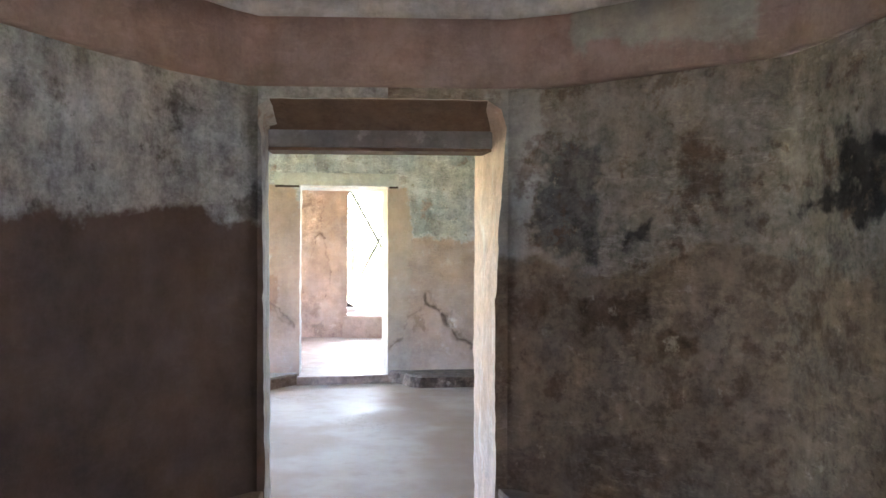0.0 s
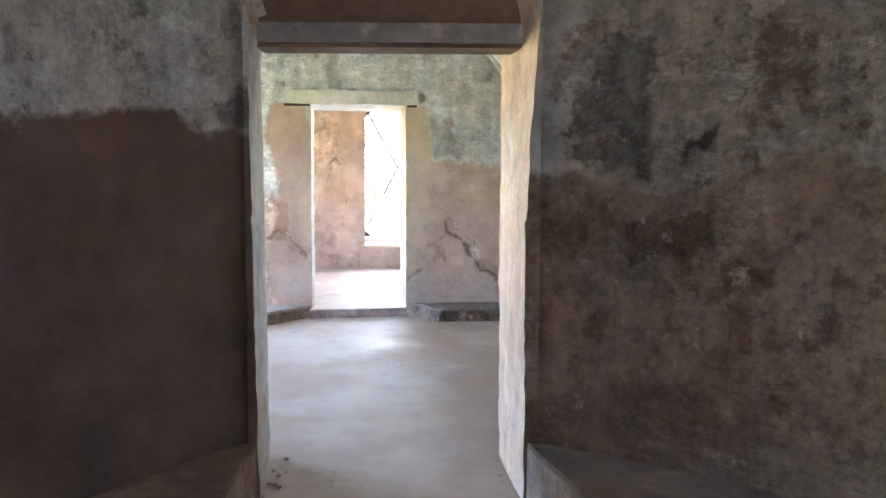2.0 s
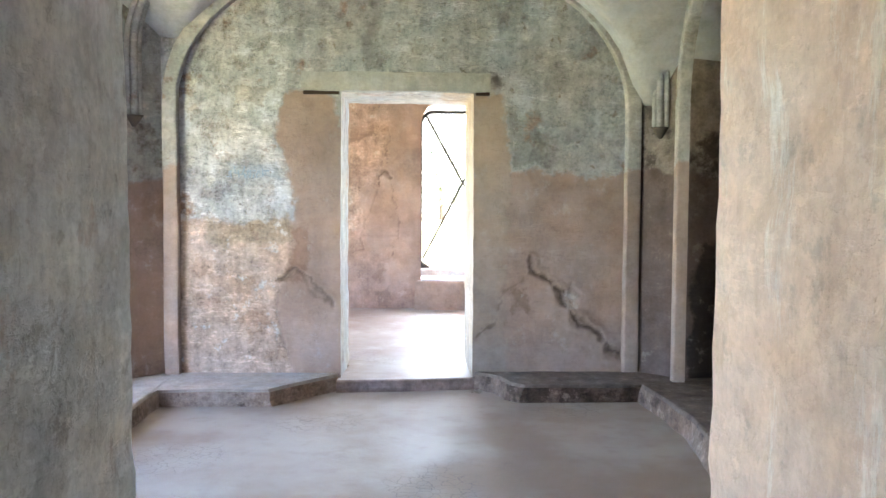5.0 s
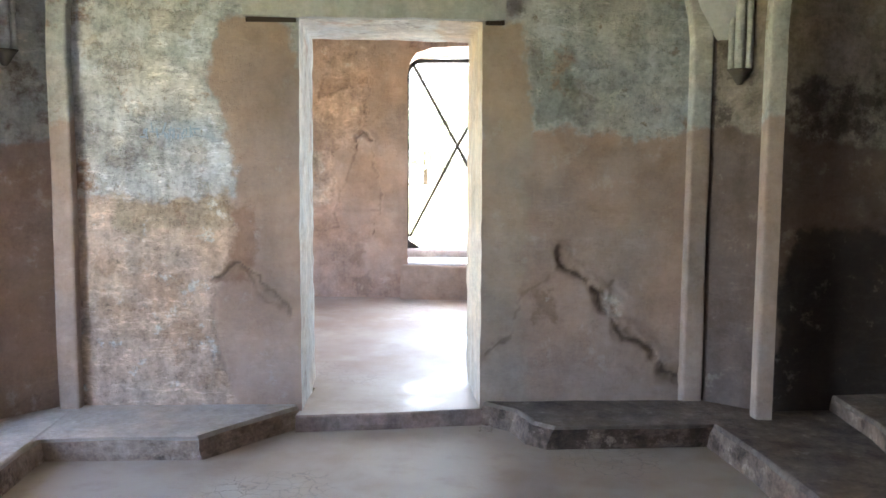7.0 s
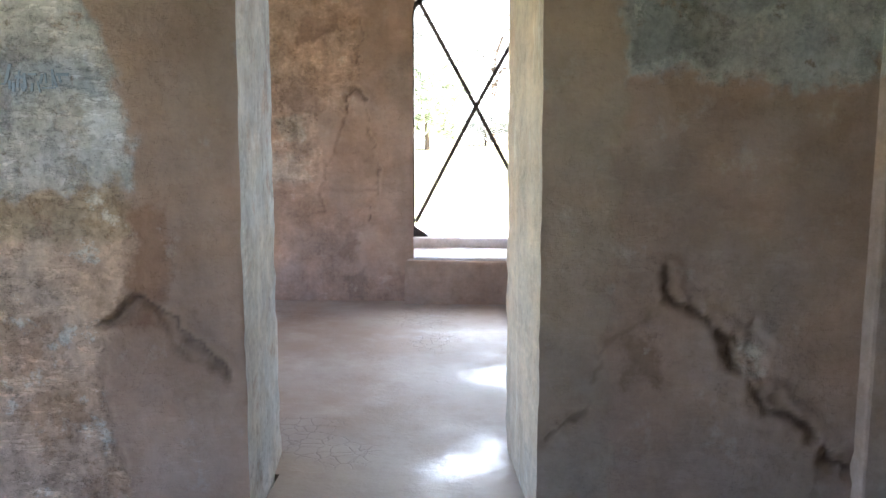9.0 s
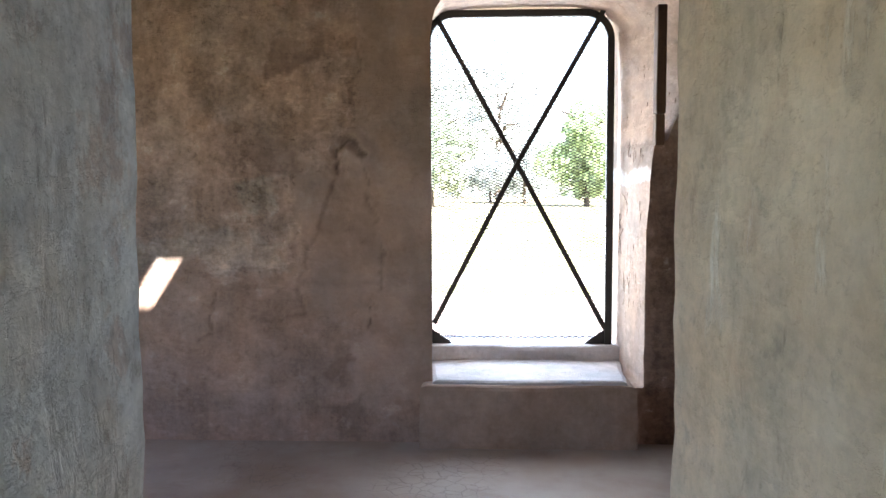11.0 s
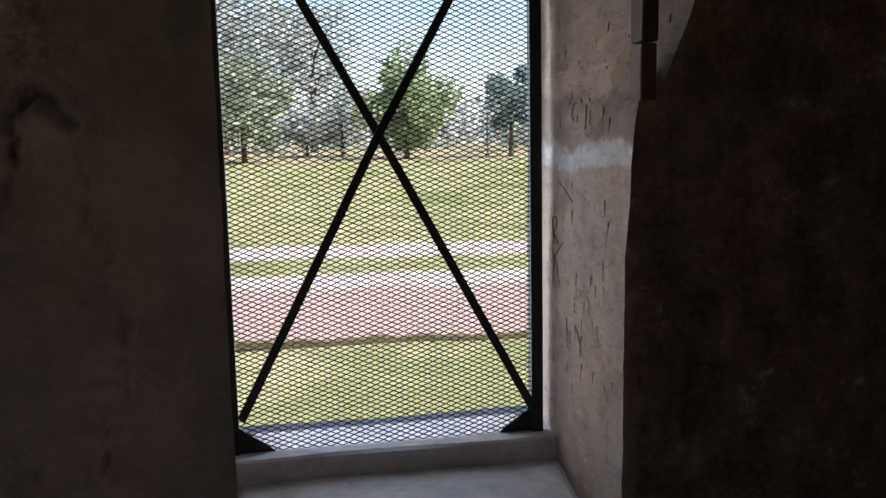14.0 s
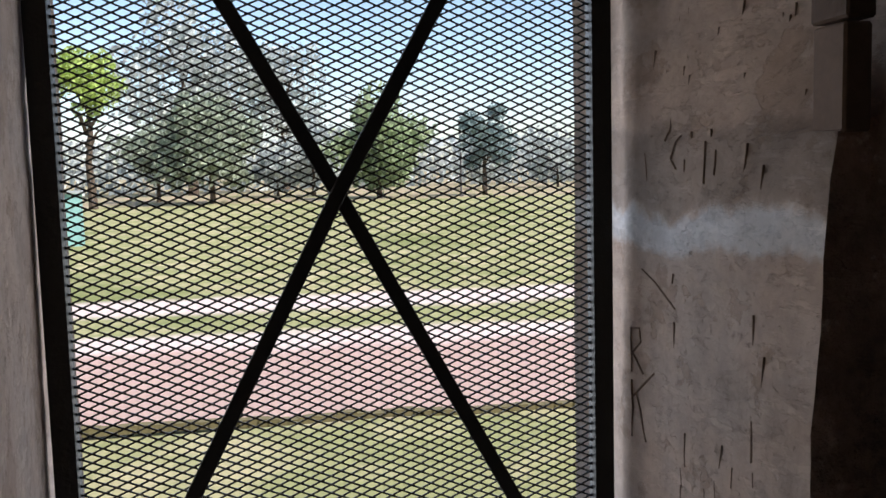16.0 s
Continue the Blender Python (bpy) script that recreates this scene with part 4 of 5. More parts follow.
win_fr = [(-0.807, 0.480), (-0.812, 1.000), (-0.807, 1.600), (-0.802, 2.280), (-0.777, 2.400), (-0.702, 2.475), (-0.512, 2.490), (-0.242, 2.495), (0.038, 2.490), (0.228, 2.460), (0.308, 2.370),
          (0.323, 2.150), (0.328, 1.950), (0.328, 1.780), (0.328, 1.680), (0.328, 1.560), (0.323, 1.250), (0.318, 0.800), (0.318, 0.480)]
win_out = [(-0.822, 0.480), (-0.822, 1.000), (-0.822, 1.600), (-0.817, 2.280), (-0.782, 2.420), (-0.702, 2.500), (-0.512, 2.520), (-0.242, 2.520), (0.038, 2.510), (0.228, 2.480), (0.298, 2.380),
           (0.313, 2.150), (0.313, 1.950), (0.313, 1.780), (0.313, 1.680), (0.313, 1.560), (0.308, 1.250), (0.308, 0.800), (0.308, 0.480)]
win_fr = [(x - 0.028 if x > 0.2 else x - 0.018 if x < -0.75 else x, z) for x, z in win_fr]
win_out = [(x - 0.012 if x > 0.2 else x - 0.012 if x < -0.75 else x, z) for x, z in win_out]
wa, wb, wc = dense(win_in, win_fr, win_out, 0.045)
wa, wb, wc = rough_line(wa, 0.007, 21), rough_line(wb, 0.004, 22), rough_line(wc, 0.004, 23)
FAR_HOOD = [(-1.24, 1.57), (-1.22, 1.68), (-1.16, 1.72), (-1.10, 1.66)]
FAR_B = [(-1.10, 1.66), (-1.07, 1.46), (-1.03, 1.36), (-1.04, 1.26), (-1.00, 1.15), (-1.01, 0.97)]
FAR_C = [(-1.24, 1.57), (-1.33, 1.30), (-1.38, 1.14), (-1.44, 0.98)]
FAR_D = [(-1.13, 2.22), (-1.11, 2.10), (-1.16, 2.04), (-1.16, 1.84)]
FAR_E = [(-1.89, 0.95), (-1.91, 0.73), (-1.98, 0.69)]
FAR_F = [(-1.68, 0.79), (-1.42, 0.83), (-1.44, 0.98)]
FAR_G = [(-1.08, 0.86), (-1.08, 0.76)]
FAR_H = [(-2.16, 1.04), (-1.74, 1.05), (-1.51, 1.06)]
relief_wall("wall_far_room_front", lines([(-3.6, 0.1), (-2.4, 0.012), (1.5, 0.1), (2.9, 0)]), lines([(-0.1, 0.1), (0.1, 0.012), (2.65, 0.1), (4.0, 0)]), wa, far_wall,
            "peeling pink-brown plaster wall round the window",
            [(FAR_HOOD, 0.034, 0.016, 0.8), (FAR_B, 0.016, 0.010, 0.35), (FAR_C, 0.012, 0.006, 0.2), (FAR_D, 0.009, 0.008, 0.35), (FAR_E, 0.010, 0.008, 0.3), (FAR_F, 0.010, 0.008, 0.3),
             (FAR_G, 0.010, 0.012, 0.7), (FAR_H, 0.008, 0.006, 0.2)],
            [(FAR_C[::-1] + FAR_HOOD[1:] + FAR_B[1:], 0.007, 0.12), ([(-1.73, 1.66), (-1.63, 1.75), (-1.51, 1.73), (-1.41, 1.62), (-1.41, 1.54), (-1.63, 1.57)], 0.009, 0.65),
             ([(-1.61, 2.02), (-1.57, 2.25), (-1.27, 2.25), (-1.31, 2.13), (-1.48, 2.07)], 0.009, 0.75), ([(-1.77, 1.56), (-1.63, 1.55), (-1.53, 1.44), (-1.55, 1.31), (-1.73, 1.35)], -0.006, 0.0),
             ([(-1.71, 1.20), (-1.47, 1.20), (-1.45, 1.07), (-1.71, 1.08)], -0.006, 0.0), ([(-1.31, 0.50), (-1.19, 0.62), (-1.15, 0.58), (-1.27, 0.44)], 0.008, 0.5)], 12.16, 5.0, 0.006)
bm = bmesh.new()
fill(bm, [[(-5.5, -0.6), (5.0, -0.6), (5.0, 3.95), (-5.5, 3.95)], wc], 13.0)
structure("wall_outside", bm, outer_plaster, "plastered outer wall face")
bm = bmesh.new()
mid = [((a[0] + b[0]) / 2, (a[1] + b[1]) / 2) for a, b in zip(wa, wb)]
loft(bm, [[(x, 12.16, z) for x, z in wa], [(x, 12.40, z) for x, z in mid], [(x, 12.70, z) for x, z in wb], [(x, 13.0, z) for x, z in wc]])
structure("window_1_reveal", bm, reveal_plaster, "cream plastered window reveal with scratched marks", True)
bm = bmesh.new()
add_box(bm, -3.8, -3.4, 8.3, 10.05, 0, 4.0), add_box(bm, -3.8, -3.4, 11.3, 13.0, 0, 4.0), add_box(bm, -3.8, -3.4, 10.05, 11.3, 2.3, 4.0), add_box(bm, -3.8, -3.4, 10.05, 11.3, -0.5, 0.5)
structure("wall_far_room_left", bm, far_wall, "plaster wall with an opening to the daylight")
bm = bmesh.new()
add_box(bm, 2.5, 2.9, 8.9, 12.95, 0, 4.0)
structure("wall_far_room_right", bm, far_wall, "plain dark plaster wall")
bm = bmesh.new()
# unseen hole, added so that a sun spot lands left of the window
hx0, hx1, hy0, hy1 = -0.78, -0.52, 10.52, 10.80
for a in ((-3.5, hx0, 8.9, 12.9), (hx1, 2.6, 8.9, 12.9), (hx0, hx1, 8.9, hy0), (hx0, hx1, hy1, 12.9)):
    add_box(bm, *a, 3.3, 3.5)
structure("ceiling_far_room", bm, vault_plaster, "whitewashed ceiling with a small hole added for a sun spot")
bm = bmesh.new()
add_box(bm, -5.5, 5.0, 12.95, 13.0, 3.3, 4.0)
structure("parapet", bm, outer_plaster, "plastered parapet")

ob = link("window_plinth", block([(-0.80, 12.06), (0.30, 12.065), (0.30, 12.3), (-0.80, 12.3)], 0.11, 0.468, seed=13.0, step=0.05, amount=0.009, slope=0.006), plinth_plaster)
tagged(ob, "rough plastered plinth block under the window", "plinth")
ob = link("window_ledge", block([(-0.745, 12.09), (0.265, 12.09), (0.31, 12.70), (-0.80, 12.70)], 0.42, 0.488, seed=15.0, step=0.05, amount=0.010, slope=0.0), sill_plaster)
tagged(ob, "worn grey cement window ledge", "window ledge")
ob = link("window_kerb", block([(-0.82, 12.62), (0.313, 12.62), (0.313, 12.98), (-0.83, 12.98)], 0.42, 0.568, seed=17.0, step=0.05, amount=0.006, slope=0.0), sill_plaster)
tagged(ob, "low cement kerb that the grille stands on", "kerb")

# iron grille with expanded mesh
grille = thing("window_grille", pose(0.038, 12.70, 0), "dark iron window grille with crossed bars and expanded metal mesh", "window grille")


def grille_line(d=0.0):
    pts = [(-0.853 + d, 0.525 + d), (0.225 - d, 0.525 + d)]
    cx, cz, r = 0.225 - 0.17, 2.478 - 0.17, 0.17 - d
    for k in range(9):
        a = math.pi / 2 * k / 8
        pts.append((cx + r * math.cos(a), cz + r * math.sin(a)))
    cx = -0.853 + 0.17
    for k in range(9):
        a = math.pi / 2 + math.pi / 2 * k / 8
        pts.append((cx + r * math.cos(a), cz + r * math.sin(a)))
    return pts


bm = bmesh.new()
o, i = grille_line(0.0), grille_line(0.04)
loft(bm, [[(x, -0.018, z) for x, z in o], [(x, -0.018, z) for x, z in i], [(x, 0.018, z) for x, z in i], [(x, 0.018, z) for x, z in o], [(x, -0.018, z) for x, z in o]])
part("frame", bm, iron, grille)
for a, c, b, dy in (((-0.785, 2.45), (-0.322, 1.612), (0.186, 0.66), -0.012), ((0.160, 2.465), (-0.322, 1.612), (-0.802, 0.69), -0.026)):
    bm = bmesh.new()                    # flat bar, slightly bent where the two cross
    d = (Vector(b) - Vector(a)).normalized()
    n = Vector((-d.y, d.x)) * 0.0145
    rings = []
    for p in (a, c, b):
        p = Vector(p)
        rings.append([(q.x, dy + h, q.y) for q, h in ((p + n, -0.004), (p + n * 0.85, -0.006), (p - n * 0.85, -0.006), (p - n, -0.004), (p - n, 0.004), (p - n * 0.85, 0.006), (p + n * 0.85, 0.006), (p + n, 0.004))])
    made = loft(bm, rings)
    bm.faces.new(made[0][::-1]), bm.faces.new(made[-1])
    part("cross_bar", bm, iron, grille)
for sx, x in ((1, -0.818), (-1, 0.190)):
    bm = bmesh.new()
    q = [(x, 0.56), (x + sx * 0.13, 0.56), (x + sx * 0.09, 0.595), (x + sx * 0.03, 0.635), (x, 0.66)]
    a = [bm.verts.new((px, -0.004, pz)) for px, pz in q]
    b = [bm.verts.new((px, 0.004, pz)) for px, pz in q]
    bm.faces.new(a), bm.faces.new(b[::-1])
    for k in range(5):
        bm.faces.new((a[k], a[(k + 1) % 5], b[(k + 1) % 5], b[k]))
    part("corner_plate", bm, iron, grille)

bm = bmesh.new()
PX, PZ, HW = 0.0396, 0.0170, 0.0017           # pitch of the diamonds and half width of a strand
L, R, B, T = -0.828, 0.203, 0.55, 2.455
slope = PZ / PX
for sgn in (1, -1):
    span = (T - B) / slope
    n = int((R - L + span) / PX) + 2
    for k in range(n):
        xs = (L - span + k * PX) if sgn > 0 else (L + k * PX)
        pts = []
        z_at = lambda x: B + (x - xs) * slope * sgn if sgn > 0 else B + (xs - x) * slope
        lo = max(L, xs if sgn > 0 else xs - span)
        hi = min(R, xs + span if sgn > 0 else xs)
        if hi - lo < 0.01:
            continue
        a, b = Vector((lo, 0, z_at(lo))), Vector((hi, 0, z_at(hi)))
        d = (b - a).normalized()
        n2 = Vector((-d.z, 0, d.x)) * HW
        y = Vector((0, 0.0009, 0))
        off = Vector((0, 0.003 + 0.001 * sgn, 0))
        ring1 = [bm.verts.new(a + off + e) for e in (n2 - y, -n2 - y, -n2 + y, n2 + y)]
        ring2 = [bm.verts.new(b + off + e) for e in (n2 - y, -n2 - y, -n2 + y, n2 + y)]
        for e in range(4):
            bm.faces.new((ring1[e], ring1[(e + 1) % 4], ring2[(e + 1) % 4], ring2[e]))
first = L - (T - B) / slope
for k in range(int((R - first) / PX) + 2):         # bonds where the strands join
    for m in range(int((R - L + (T - B) / slope) / PX) + 2):
        xs, xe = first + k * PX, L + m * PX
        x, z = (xs + xe) / 2, B + (xe - xs) / 2 * slope
        if L < x < R and B < z < T:
            ring1, ring2 = ([bm.verts.new((x + dx, y, z + dz)) for dx, dz in ((-0.0065, 0), (0, -0.0019), (0.0065, 0), (0, 0.0019))] for y in (0.0008, 0.0052))
            bm.faces.new(ring1), bm.faces.new(ring2[::-1])
            for e in range(4):
                bm.faces.new((ring1[e], ring2[e], ring2[(e + 1) % 4], ring1[(e + 1) % 4]))
part("wire_mesh", bm, mesh_iron, grille, "expanded diamond metal mesh")

# timber left in the reveal
ob = thing("timber_strip", pose(0.415, 12.155, 1.69), "dark old timber strip embedded in the plaster beside the window", "timber strip")
bm = bmesh.new()
add_box(bm, -0.022, 0.026, -0.006, 0.08, 0.16, 0.70)
bmesh.ops.bevel(bm, geom=bm.edges[:], offset=0.004, affect="EDGES")
part("upper_piece", bm, old_timber, ob)
bm = bmesh.new()
add_box(bm, -0.024, 0.022, -0.004, 0.07, 0.0, 0.155)
bmesh.ops.bevel(bm, geom=bm.edges[:], offset=0.004, affect="EDGES")
part("lower_piece", bm, simple("pale_timber", (0.16, 0.095, 0.06), 0.8, 0, 12, 0.5), ob, "paler lower piece")

# scratched letters on the window reveal
def reveal_x(y, z):
    """The face of the reveal on the side away from the hinge wall."""
    def on(line):
        best = [p for p in line if p[0] > 0.1]
        best.sort(key=lambda p: p[1])
        for p, q in zip(best, best[1:]):
            if p[1] <= z <= q[1] and q[1] > p[1]:
                return p[0] + (q[0] - p[0]) * (z - p[1]) / (q[1] - p[1])
        return best[0][0]
    a, b = on(wa), on(wb)
    m = (a + b) / 2
    return a + (m - a) * (y - 12.16) / 0.24 if y < 12.40 else m + (b - m) * (y - 12.40) / 0.30


def carve(parent, strokes, width=0.0016):
    for points in strokes:
        bm = bmesh.new()
        fine_line = [Vector(p).lerp(Vector(q), k / 4) for p, q in zip(points, points[1:]) for k in range(4)] + [Vector(points[-1])]
        path = [(reveal_x(y, z) - 0.0005, y + 0.0015 * noise.noise(Vector((y * 40, z * 40, 2))), z) for y, z in fine_line]
        tube(bm, path, [width * (0.7 + 0.5 * abs(noise.noise(Vector((p[1] * 30, p[2] * 30, 8))))) for p in path], 6)
        part("stroke", bm, scratch_dark, parent)


LETTER_R = [[(12.672, 1.322), (12.670, 1.232)], [(12.672, 1.322), (12.640, 1.326), (12.632, 1.300), (12.668, 1.272)], [(12.668, 1.272), (12.625, 1.236)]]
LETTER_K = [[(12.668, 1.215), (12.664, 1.098)], [(12.585, 1.246), (12.666, 1.180)], [(12.650, 1.192), (12.610, 1.102)]]
for text, strokes in (("R", LETTER_R), ("K", LETTER_K)):
    ob = thing("scratched_letter", pose(0, 0, 0), "letter " + text + " scratched into the cream window plaster", "graffiti", "scratched letters")
    carve(ob, strokes, 0.0026)
ob = thing("scratched_strokes", pose(0, 0, 0), "long strokes gouged into the window plaster", "graffiti")
carve(ob, [[(12.635, 1.445), (12.590, 1.425), (12.520, 1.382)], [(12.527, 1.447), (12.530, 1.429)], [(12.549, 1.889), (12.548, 1.832)], [(12.515, 1.880), (12.510, 1.845)], [(12.500, 1.878), (12.470, 1.850), (12.459, 1.874), (12.459, 1.836)],
           [(12.568, 1.767), (12.568, 1.694)], [(12.445, 1.689), (12.442, 1.615)], [(12.415, 1.673), (12.415, 1.630)], [(12.527, 1.702), (12.545, 1.660), (12.527, 1.641)], [(12.40, 1.79), (12.37, 1.75), (12.34, 1.80)],
           [(12.33, 1.78), (12.30, 1.735), (12.28, 1.79)], [(12.55, 1.00), (12.54, 0.90)], [(12.47, 0.98), (12.44, 0.93)]], 0.0022)

# fine scratches in the reveal
bm = bmesh.new()
random.seed(21)
for k in range(70):
    y, z = random.uniform(12.22, 12.66), random.choice((random.uniform(0.75, 1.35), random.uniform(1.6, 2.1), random.uniform(1.6, 2.1)))
    h, lean, w = random.uniform(0.015, 0.07), random.uniform(-0.2, 0.2), random.uniform(0.0005, 0.0014)
    x = reveal_x(y, z + h / 2) - 0.001
    a = [bm.verts.new((x + dx, y + dy, z)) for dx, dy in ((0, -w), (0, w), (0.004, w), (0.004, -w))]
    b = [bm.verts.new((x + dx, y + dy + lean * h, z + h)) for dx, dy in ((0, -w), (0, w), (0.004, w), (0.004, -w))]
    for e in range(4):
        bm.faces.new((a[e], a[(e + 1) % 4], b[(e + 1) % 4], b[e]))
tagged(link("scratches", bm, scratch_dark), "fine scratches all over the cream window plaster", "graffiti", "", "stuff")

# faded blue strokes on the wall beside the second doorway
marks = thing("painted_marks", WB @ pose(-0.82, -0.003, 1.56), "faded blue painted strokes on the plaster wall", "graffiti")
random.seed(31)
for k in range(26):
    u, z = 0.29 * k / 26 + random.uniform(-0.008, 0.008), random.uniform(0.0, 0.035)
    tall, w, lean = random.uniform(0.02, 0.06), random.uniform(0.004, 0.011), random.uniform(-0.3, 0.3)
    if k % 4 == 0:
        tall, w = w, tall * 0.8
        z += random.uniform(0, 0.04)
    bm = bmesh.new()
    add_box(bm, u, u + w, 0.0, 0.002, z, z + tall)
    for v in bm.verts:
        v.co.x += (v.co.z - z) * lean
    part("stroke", bm, blue_paint, marks)

# loose grit at the foot of the door jambs
random.seed(7)
for k in range(26):
    left = k < 10
    x = (-0.60 + random.uniform(0, 0.10)) if left else (0.555 - random.uniform(0, 0.03))
    y = random.uniform(3.35, 4.05)
    r = random.uniform(0.006, 0.016)
    if k >= 16:                         # broken corner of the low step
        x, y, r = -0.03 + random.uniform(-0.05, 0.05), 8.56 - random.uniform(0, 0.09), random.uniform(0.007, 0.018)
    bm = bmesh.new()
    bmesh.ops.create_icosphere(bm, subdivisions=1, radius=r)
    for v in bm.verts:
        v.co *= random.uniform(0.75, 1.2)
        v.co.z *= 0.6
    ob = link("pebble", bm, stone_bit)
    ob.location = (x, y, r * 0.45)
    tagged(ob, "small crumb of fallen plaster on the floor", "rubble", "crumbs at the doorway")

# ---- outside ----
bm = bmesh.new()
xs = [-900, -300, -100, -40, -20, -10, -5, 0, 5, 10, 20, 40, 100, 300, 900]
ys = [-900, -200, -40, 13.0, 15, 17, 18, 18.35, 18.5, 18.7, 20, 22, 25, 28, 35, 50, 80, 140, 300, 900]
gv = {}
for x in xs:
    for y in ys:
        gv[x, y] = bm.verts.new((x, y, -0.5 - (0.05 if 18.4 < y < 22 else 0)))
for a, b in zip(xs, xs[1:]):
    for c, d in zip(ys, ys[1:]):
        bm.faces.new((gv[a, c], gv[b, c], gv[b, d], gv[a, d]))
structure("ground", bm, ground_mat, "dry lawn with a reddish earth track")

bm = bmesh.new()
random.seed(3)
for k in range(240):
    x = -9 + 20 * k / 240
    y = 18.42 - 0.10 * x + 0.06 * noise.noise(Vector((x * 1.2, 0, 0)))
    h = 0.05 + 0.035 * noise.noise(Vector((x * 4, 1, 0)))
    add_box(bm, x, x + 0.09, y - 0.05, y + 0.05, -0.52, -0.5 + max(h, 0.015))
ob = tagged(link("verge", bm, simple("dark_verge", (0.13, 0.11, 0.05), 0.95, 0, 8)), "ragged dark verge along the earth track", "verge", "", "stuff")


def tree(at, height, crown, leaf, label, clear=0.28, leaves_n=1700, seed=0, squash=0.75, spread=None):
    rnd = random.Random(seed)
    t = thing("tree", pose(*at), label, "tree", "trees across the lawn")
    bm = bmesh.new()
    top = height * 0.72
    bend = [Vector((rnd.uniform(-0.03, 0.03) * height * k / 5, rnd.uniform(-0.03, 0.03) * height * k / 5, top * k / 5)) for k in range(6)]
    tube(bm, bend, [0.028 * height * (1 - 0.15 * k) for k in range(6)], 8)
    tips = []
    for k in range(8):
        a = rnd.uniform(0, 6.28)
        s = bend[2].lerp(bend[5], rnd.random())
        e = s + Vector((math.cos(a) * crown * rnd.uniform(0.4, 0.8), math.sin(a) * crown * rnd.uniform(0.4, 0.8), height * rnd.uniform(0.05, 0.25)))
        tube(bm, [s, s.lerp(e, 0.5) + Vector((0, 0, 0.04 * height)), e], [0.012 * height, 0.008 * height, 0.003 * height], 6)
        tips.append(e)
    part("trunk", bm, bark, t)
    verts, faces = [], []
    low, mid_z = height * clear, height * (1 + clear) / 2
    clumps = []
    for k in range(26):
        while True:
            p = Vector((rnd.uniform(-1, 1), rnd.uniform(-1, 1), rnd.uniform(-1, 1)))
            if 0.15 < p.length < 1:
                break
        clumps.append((Vector((p.x * crown * 0.82, p.y * crown * 0.82, mid_z + p.z * (height - low) * 0.42)), crown * rnd.uniform(0.22, 0.42)))
    for k in range(leaves_n):
        c, r = rnd.choice(clumps)
        d = Vector((rnd.gauss(0, 1), rnd.gauss(0, 1), rnd.gauss(0, 1) * squash)).normalized() * r * rnd.uniform(0.5, 1.05)
        q = c + d
        s = rnd.uniform(0.07, 0.135) * crown ** 0.6
        ax = Vector((rnd.uniform(-1, 1), rnd.uniform(-1, 1), rnd.uniform(-0.4, 1))).normalized()
        u = ax.orthogonal().normalized() * s
        w = ax.cross(u) * 0.7
        b = len(verts)
        verts += [q - u, q - w * 0.8, q + u, q + w * 0.8]
        faces.append((b, b + 1, b + 2, b + 3))
    me = bpy.data.meshes.new("crown")
    me.from_pydata([tuple(v) for v in verts], [], faces)
    me.materials.append(leaf)
    ob = new("crown", me)
    ob.parent = t
    return t


G = -0.5
tree((16.6, 78, G), 7.9, 2.7, leaf_dark, "dark blue-green round tree beside a thin post", 0.24, 4200, 1)
tree((8.2, 79, G), 8.6, 4.3, leaf_mid, "broad light green tree across the lawn", 0.08, 6500, 2)
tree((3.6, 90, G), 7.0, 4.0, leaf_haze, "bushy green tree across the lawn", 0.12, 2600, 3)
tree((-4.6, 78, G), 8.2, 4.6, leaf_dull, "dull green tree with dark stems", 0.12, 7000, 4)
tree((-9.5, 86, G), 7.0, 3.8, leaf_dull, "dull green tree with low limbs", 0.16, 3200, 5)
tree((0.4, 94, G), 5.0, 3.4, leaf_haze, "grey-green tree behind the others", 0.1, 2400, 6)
tree((-8.5, 108, G), 21.0, 8.0, leaf_haze, "tall grey-green tree far behind, paled for haze", 0.25, 5200, 7)
tree((1.5, 112, G), 18.0, 6.0, leaf_haze, "tall thin-crowned tree far behind, paled for haze", 0.3, 3600, 8)
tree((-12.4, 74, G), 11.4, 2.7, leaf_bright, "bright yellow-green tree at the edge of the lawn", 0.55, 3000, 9)
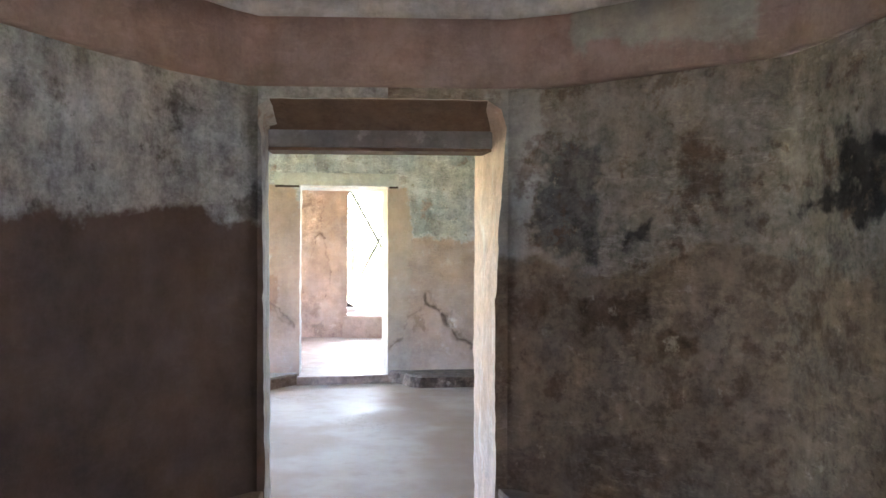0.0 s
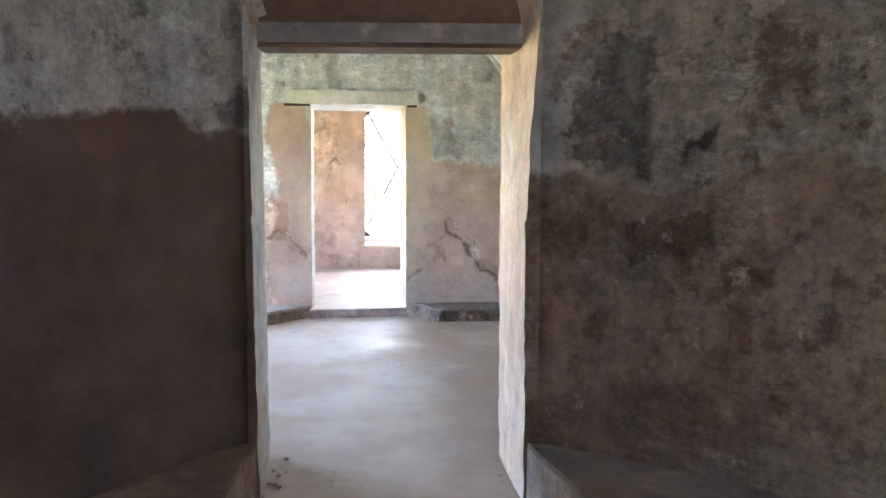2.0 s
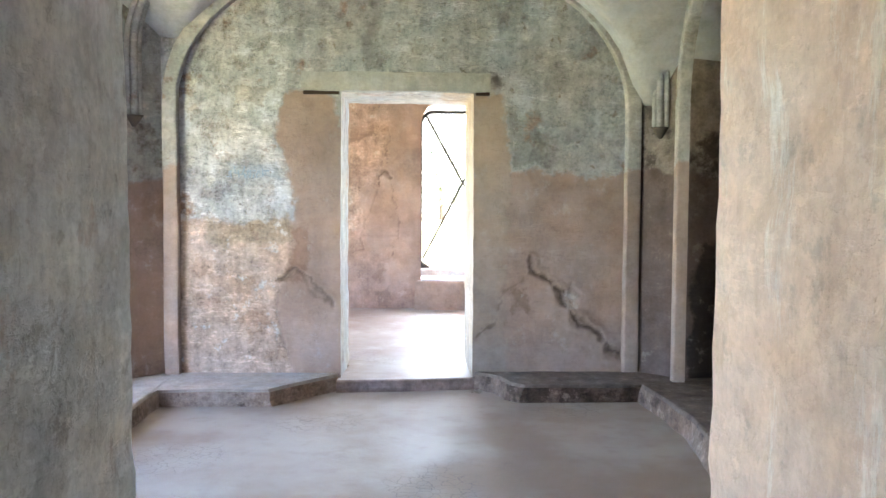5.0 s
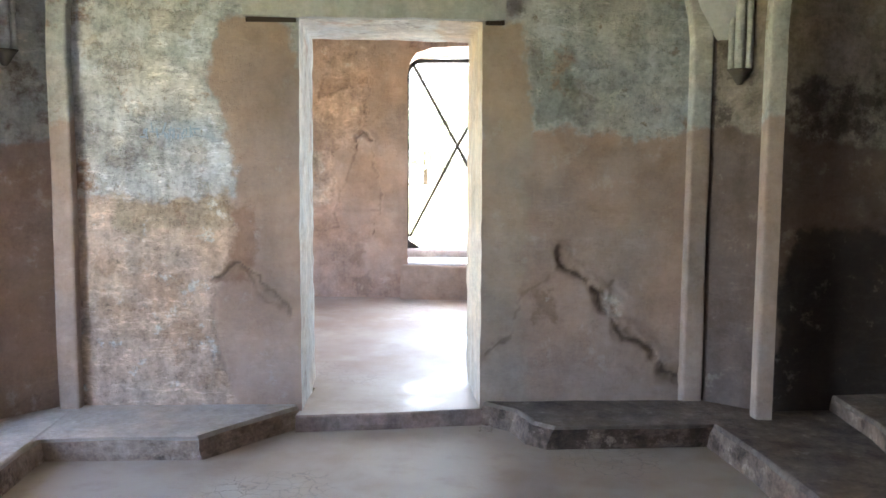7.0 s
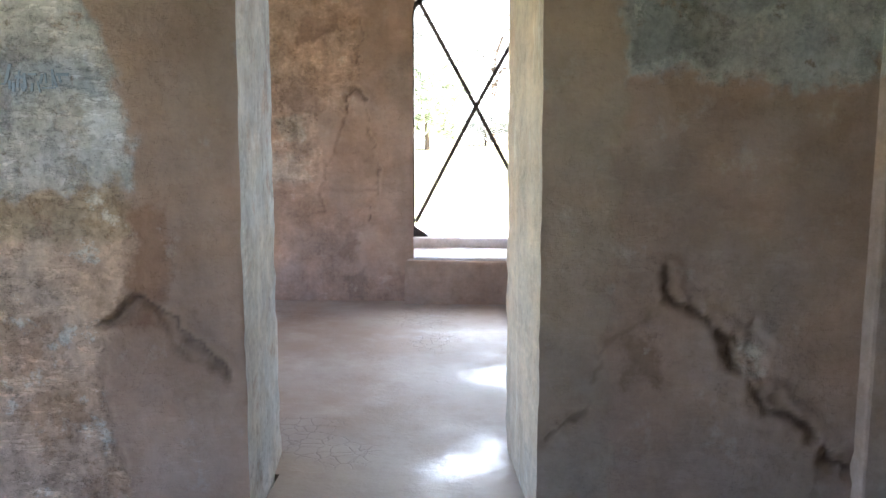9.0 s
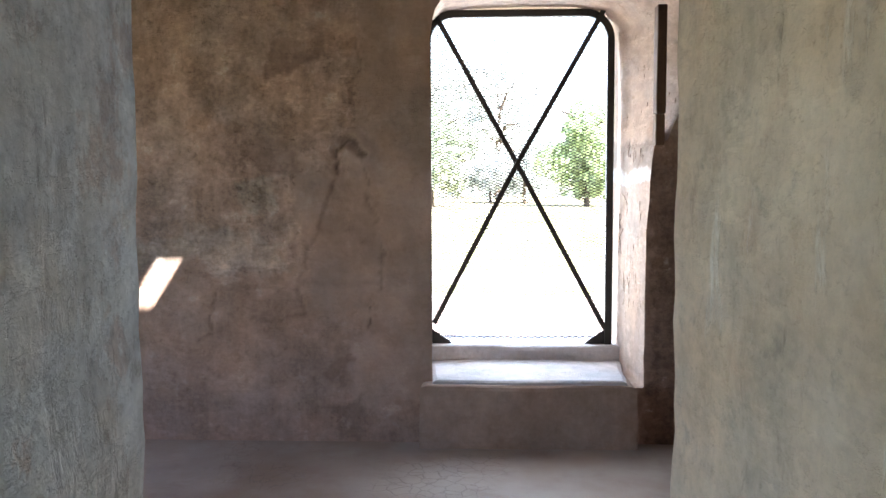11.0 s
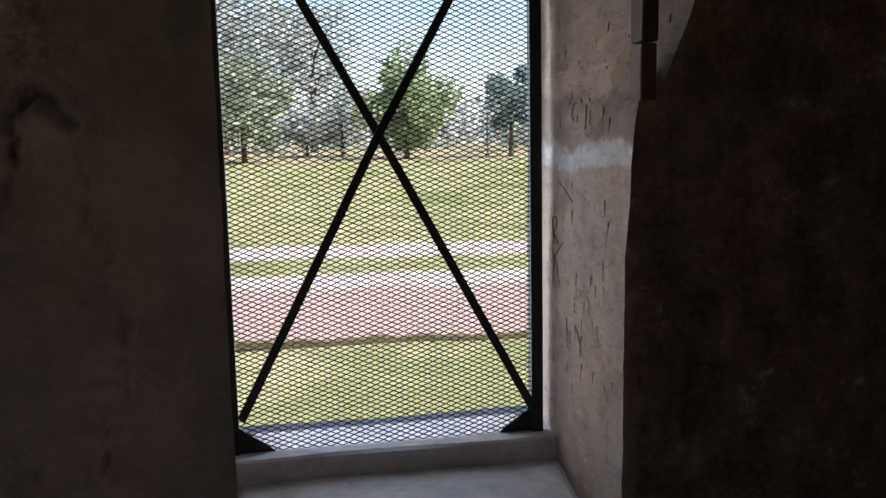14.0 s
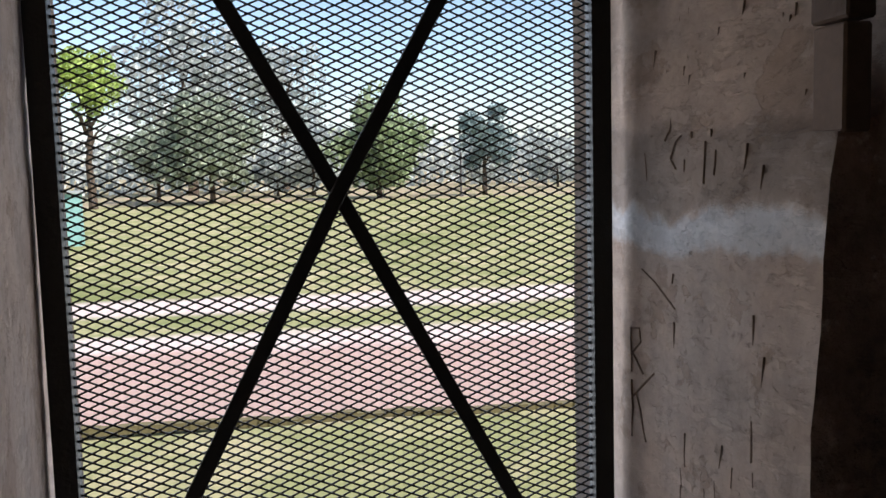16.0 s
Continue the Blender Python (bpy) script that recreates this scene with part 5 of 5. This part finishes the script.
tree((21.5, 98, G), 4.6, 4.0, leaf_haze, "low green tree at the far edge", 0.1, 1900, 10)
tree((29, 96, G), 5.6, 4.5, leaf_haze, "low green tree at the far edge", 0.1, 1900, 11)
tree((-31, 86, G), 9.0, 6.0, leaf_dull, "broad tree at the far edge", 0.15, 2200, 12)

post = thing("post", pose(14.2, 76, G), "thin dark post at the edge of the lawn", "post")
bm = bmesh.new()
tube(bm, [(0, 0, 0), (0, 0, 2.6), (0.05, 0, 3.4)], [0.09, 0.08, 0.07], 8)
part("shaft", bm, concrete_post, post)
bm = bmesh.new()
add_box(bm, -0.14, 0.14, -0.14, 0.14, 0.0, 0.18)
part("foot", bm, concrete_post, post)

shed = thing("booth", pose(-7.3, 40.5, G, 0, 0, 8), "small pale green painted booth on the lawn", "booth")
bm = bmesh.new()
add_box(bm, -0.9, 0.9, -0.6, 0.6, 0, 1.68)
part("wall", bm, shed_paint, shed)
bm = bmesh.new()
add_prism(bm, [(-1.0, -0.7), (1.0, -0.7), (1.0, 0.7), (-1.0, 0.7)], 1.68, 1.76)
part("roof", bm, simple("tin_roof", (0.4, 0.42, 0.4), 0.5, 0.3), shed)

# far woods that close the view
bm = bmesh.new()
random.seed(11)
verts, faces = [], []
for k in range(15000):
    x = random.uniform(-120, 130)
    h = 6.5 + 3.5 * noise.noise(Vector((x * 0.06, 0, 2))) + 1.5 * noise.noise(Vector((x * 0.4, 0, 5)))
    q = Vector((x, 125 + random.uniform(-4, 4), G + random.random() ** 0.8 * h))
    s = random.uniform(0.25, 0.6)
    ax = Vector((random.uniform(-1, 1), random.uniform(-1, -0.2), random.uniform(-0.3, 1))).normalized()
    u = ax.orthogonal().normalized() * s
    w = ax.cross(u) * 0.7
    b = len(verts)
    verts += [tuple(q - u), tuple(q - w), tuple(q + u), tuple(q + w)]
    faces.append((b, b + 1, b + 2, b + 3))
bm.free()
me = bpy.data.meshes.new("far_woods")
me.from_pydata(verts, [], faces)
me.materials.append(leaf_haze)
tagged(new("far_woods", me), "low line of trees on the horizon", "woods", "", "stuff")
